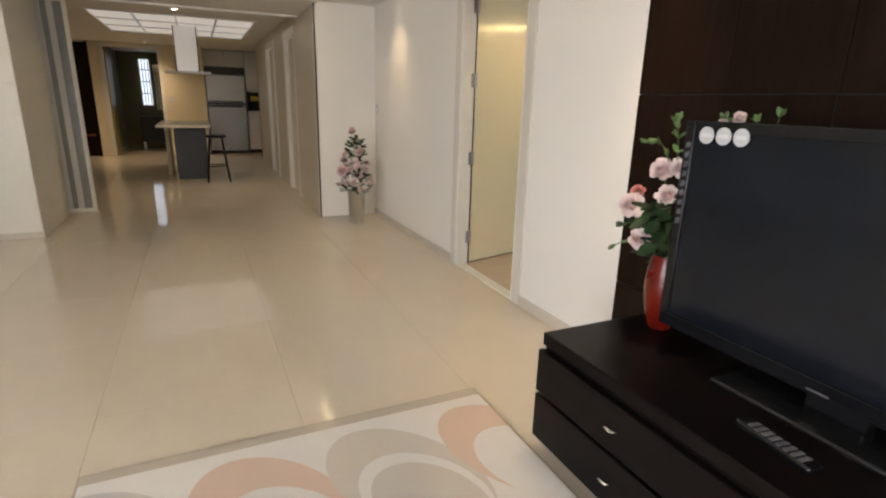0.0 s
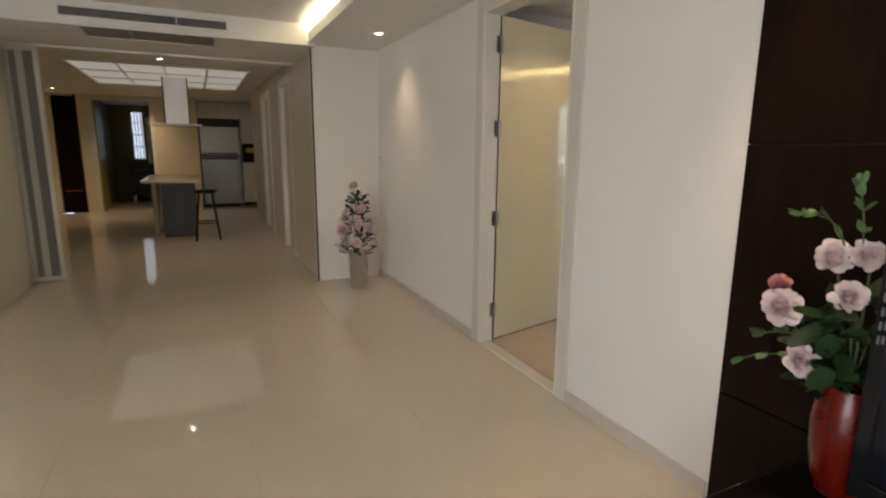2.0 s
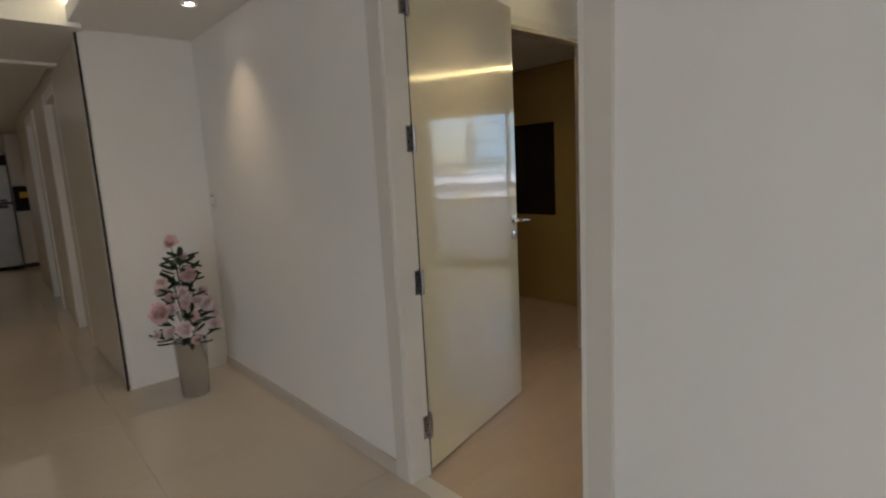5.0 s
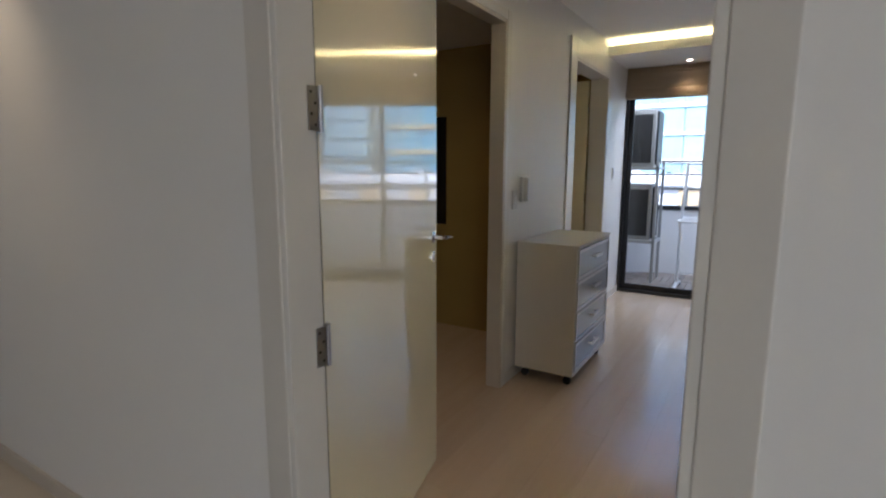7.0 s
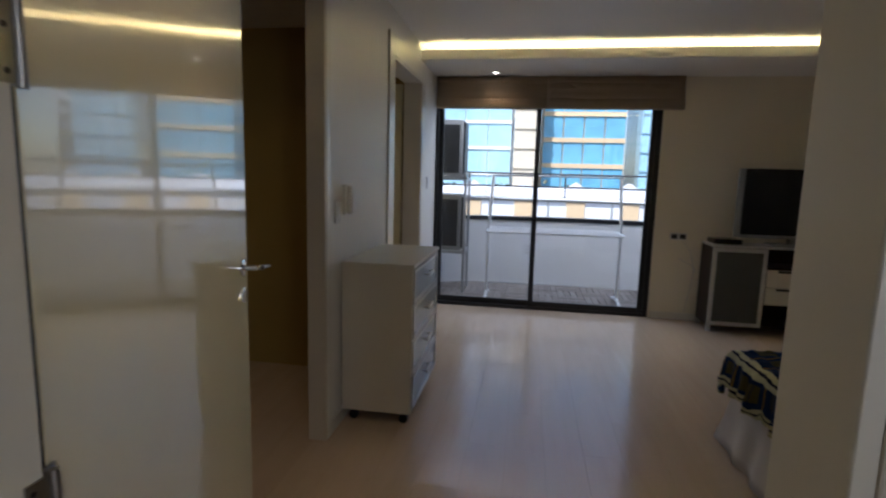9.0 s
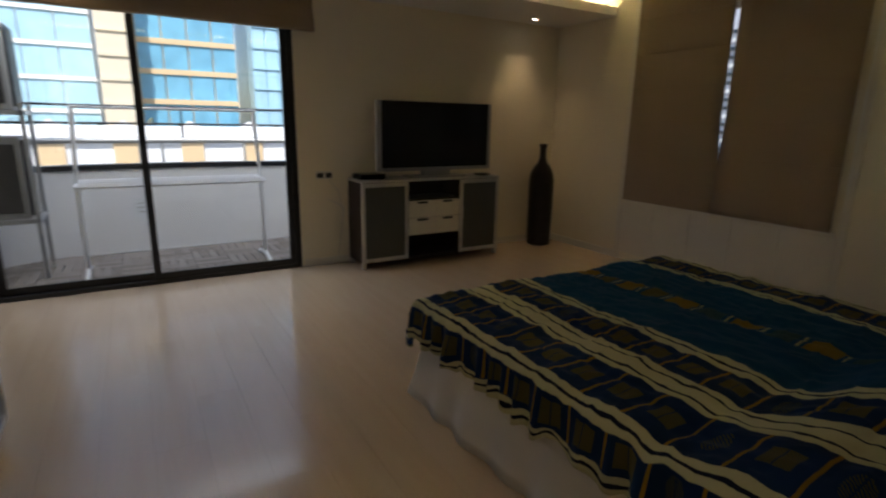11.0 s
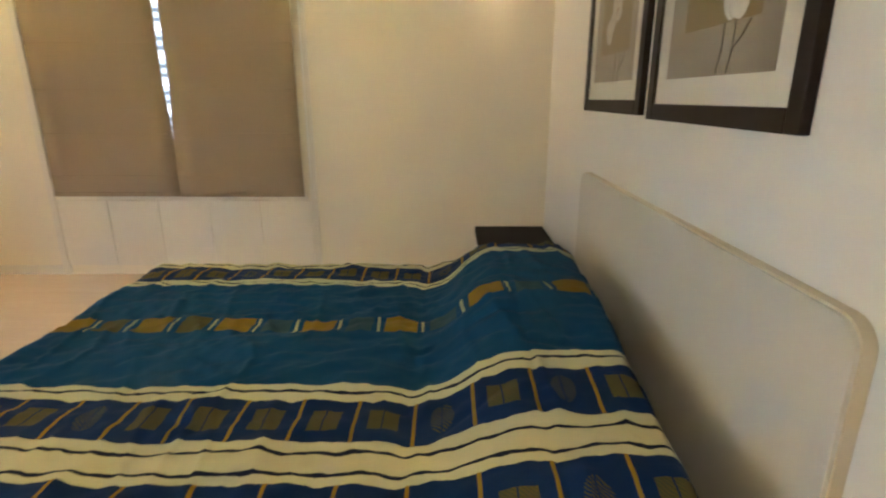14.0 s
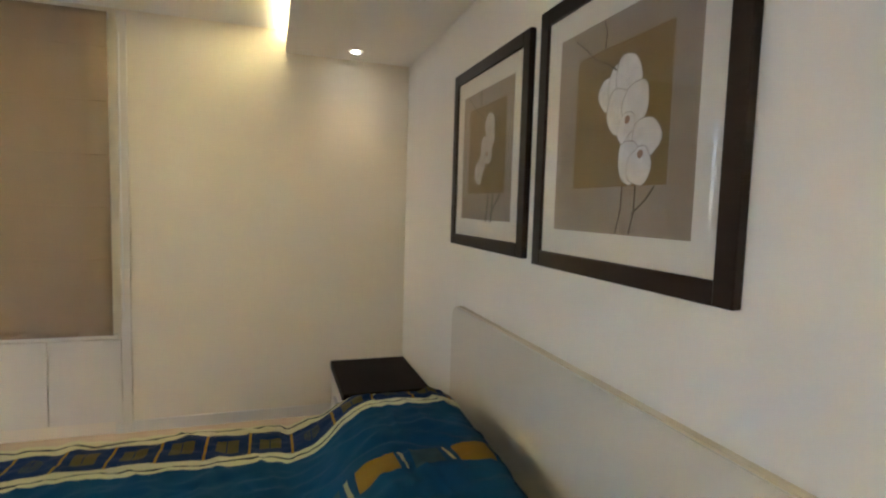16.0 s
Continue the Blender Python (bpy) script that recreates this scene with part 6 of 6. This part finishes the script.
def terrace():
    top = thing("white_terrace_building", pose(46, -24, -24), "long white building with ochre openings along its top floor", "building")
    part("wall", boxes((0, 0, 0, 9, 44, 23.8)), OFF_WHITE, top)
    part("cornice", boxes((-0.4, -0.3, 23.8, 9.3, 44.3, 24.1)), OFF_WHITE, top)
    part("roof", boxes((1.2, 0, 24.1, 9, 44, 24.7)), OFF_WHITE, top)
    for k in range(10):
        y = 1.0 + 4.3 * k
        wdw = part("window", boxes((-0.12, y, 20.4, 0.0, y + 1.5, 23.6)), TAN, top, "ochre framed opening", smooth=False)
        part("pane", boxes((-0.16, y + 0.3, 21.2, -0.12, y + 1.2, 22.2)), STONE, wdw, smooth=False)
        gable = bmesh.new()
        prof = [(-0.3, 24.1), (1.8, 24.1), (1.8, 24.5), (0.75, 25.2), (-0.3, 24.5)]
        a = [gable.verts.new((0.0, y + p, z)) for p, z in prof]
        b = [gable.verts.new((1.3, y + p, z)) for p, z in prof]
        gable.faces.new(a)
        gable.faces.new(b[::-1])
        for i in range(5):
            gable.faces.new((a[i], a[(i + 1) % 5], b[(i + 1) % 5], b[i]))
        part("dormer", gable, OFF_WHITE, top, smooth=False)


def treeline():
    rng = random.Random(12)
    bm = bmesh.new()
    for k in range(3000):
        c = rng.randrange(26)
        r = random.Random(c)
        cx, cy, cr = 64 + r.uniform(-3, 3), -22 + c * 2.0 + r.uniform(-1, 1), r.uniform(1.6, 3.2)
        d = Vector((rng.gauss(0, 1), rng.gauss(0, 1), rng.gauss(0, 1))).normalized() * cr * rng.uniform(0.6, 1.0)
        petal(bm, Matrix.Translation(Vector((cx, cy, -1.9)) + d) @ pose(0, 0, 0, rng.uniform(0, 360), rng.uniform(0, 360), rng.uniform(0, 360)), 0.5, 0.7, 0.1)
    single("far_trees", bm, LEAF, "dense green tree crowns between the buildings", "trees", kind="stuff")


setting("ground", boxes((9, -400, -24.5, 500, 400, -24)), plain("city_ground", (0.16, 0.16, 0.15), 0.9, vary=0.2, scale=0.05), "grey city ground far below", "ground")
parapet()
rack()
drying_rack()
terrace()
treeline()
tower(95, 2.0, 6.0, 34, 3.4, STONE, STONE, "cream clad stair tower", 0.5, 1)
tower(100, -13.5, 1.0, 30, 4.6, BLUE_GLASS, TAN, "blue glass office tower with tan floor bands", 0.8, 4)
tower(110, 7.0, 26.0, 36, 5.2, PALE_GLASS, OFF_WHITE, "pale blue glass tower with white floor bands", 0.6, 4)
tower(101, -25.0, -16.5, 34, 3.4, PALE_GLASS, PALE_GLASS, "slim pale blue glass tower", 0.4, 4)
tower(130, -36.0, -27.5, 26, 3.0, DARK_PANE, OFF_WHITE, "white apartment block with dark window bands", 1.5, 6)
tower(140, 28.0, 52.0, 30, 3.4, BLUE_GLASS, OFF_WHITE, "wide blue glass office block", 1.0, 8)
LOUVRE = plain("grey_cladding", (0.55, 0.56, 0.60), 0.8, vary=0.08, scale=0.5)
side = thing("neighbour_building", pose(-6, -24, -24), "white neighbouring building with louvred storeys", "building")
part("wall", boxes((0, -8, 0, 30, 0, 34)), LOUVRE, side)
for k in range(44):
    part("louvre", boxes((-0.1, 0, 12 + 0.42 * k, 30.1, 0.12, 12.18 + 0.42 * k)), DARK_PANE if k % 3 else OFF_WHITE, side, smooth=False)

# deck tiles: four slats each, turned in alternate tiles
slat_mesh = finished("slat", boxes((0, 0, -0.02, 0.298, 0.066, 0.0), bevel=0.003), SLATE)
for i in range(4):
    for j in range(12):
        x, y = 7.13 + 0.3 * i, 1.02 + 0.3 * j
        for k in range(4):
            s = new("slat", slat_mesh)
            s.parent = balcony
            s.matrix_local = pose(x, y + 0.075 * k, -0.001) if (i + j) % 2 else pose(x + 0.066 + 0.075 * k, y, -0.001, 0, 0, 90)


# ---------- pieces of the floors ----------
def piece_mesh(name, w, d, h, material):
    return finished(name, box(bmesh.new(), 0, 0, -h, w, d, 0, bevel=0.0004), material)


tile_mesh = piece_mesh("tile", 0.7988, 0.7988, 0.006, TILE)
for i in range(8):
    for j in range(26):
        x, y = -5.23 + 0.8 * (i + 1), -4.0 + 0.8 * (j + 1) + 0.005
        if y > 16.2 or y < -3.4 or x < -4.3:
            continue
        wide = min(0.7988, WX0 + 0.005 - x)
        if wide < 0.7:
            continue
        t = new("tile", tile_mesh)
        t.parent, t.location = floor_living, (x, y, random.uniform(-0.0003, 0.0003))
edge_mesh = piece_mesh("tile", WX0 - 1.171, 0.7988, 0.006, TILE)
for j in range(26):
    y = -4.0 + 0.8 * (j + 1) + 0.005
    if -3.4 < y < 16.2:
        t = new("tile", edge_mesh)
        t.parent, t.location = floor_living, (1.171, y, random.uniform(-0.0003, 0.0003))
plank_mesh = piece_mesh("plank", 1.1994, 0.1936, 0.006, PLANK)
for j in range(37):
    y = S_Y + 0.194 * j
    shift = (j * 0.4) % 1.2
    for i in range(6):
        x = WX0 + 0.075 - shift + 1.2 * i
        x0, x1 = max(x, WX0 + 0.078), min(x + 1.1994, E_X - 0.001)
        if x1 - x0 < 0.1 or y + 0.193 > 6.0:
            continue
        me = plank_mesh if x1 - x0 > 1.19 else piece_mesh("plank", x1 - x0, 0.1936, 0.006, PLANK)
        p = new("plank", me)
        p.parent, p.location = floor_bedroom, (x0, y, 0)
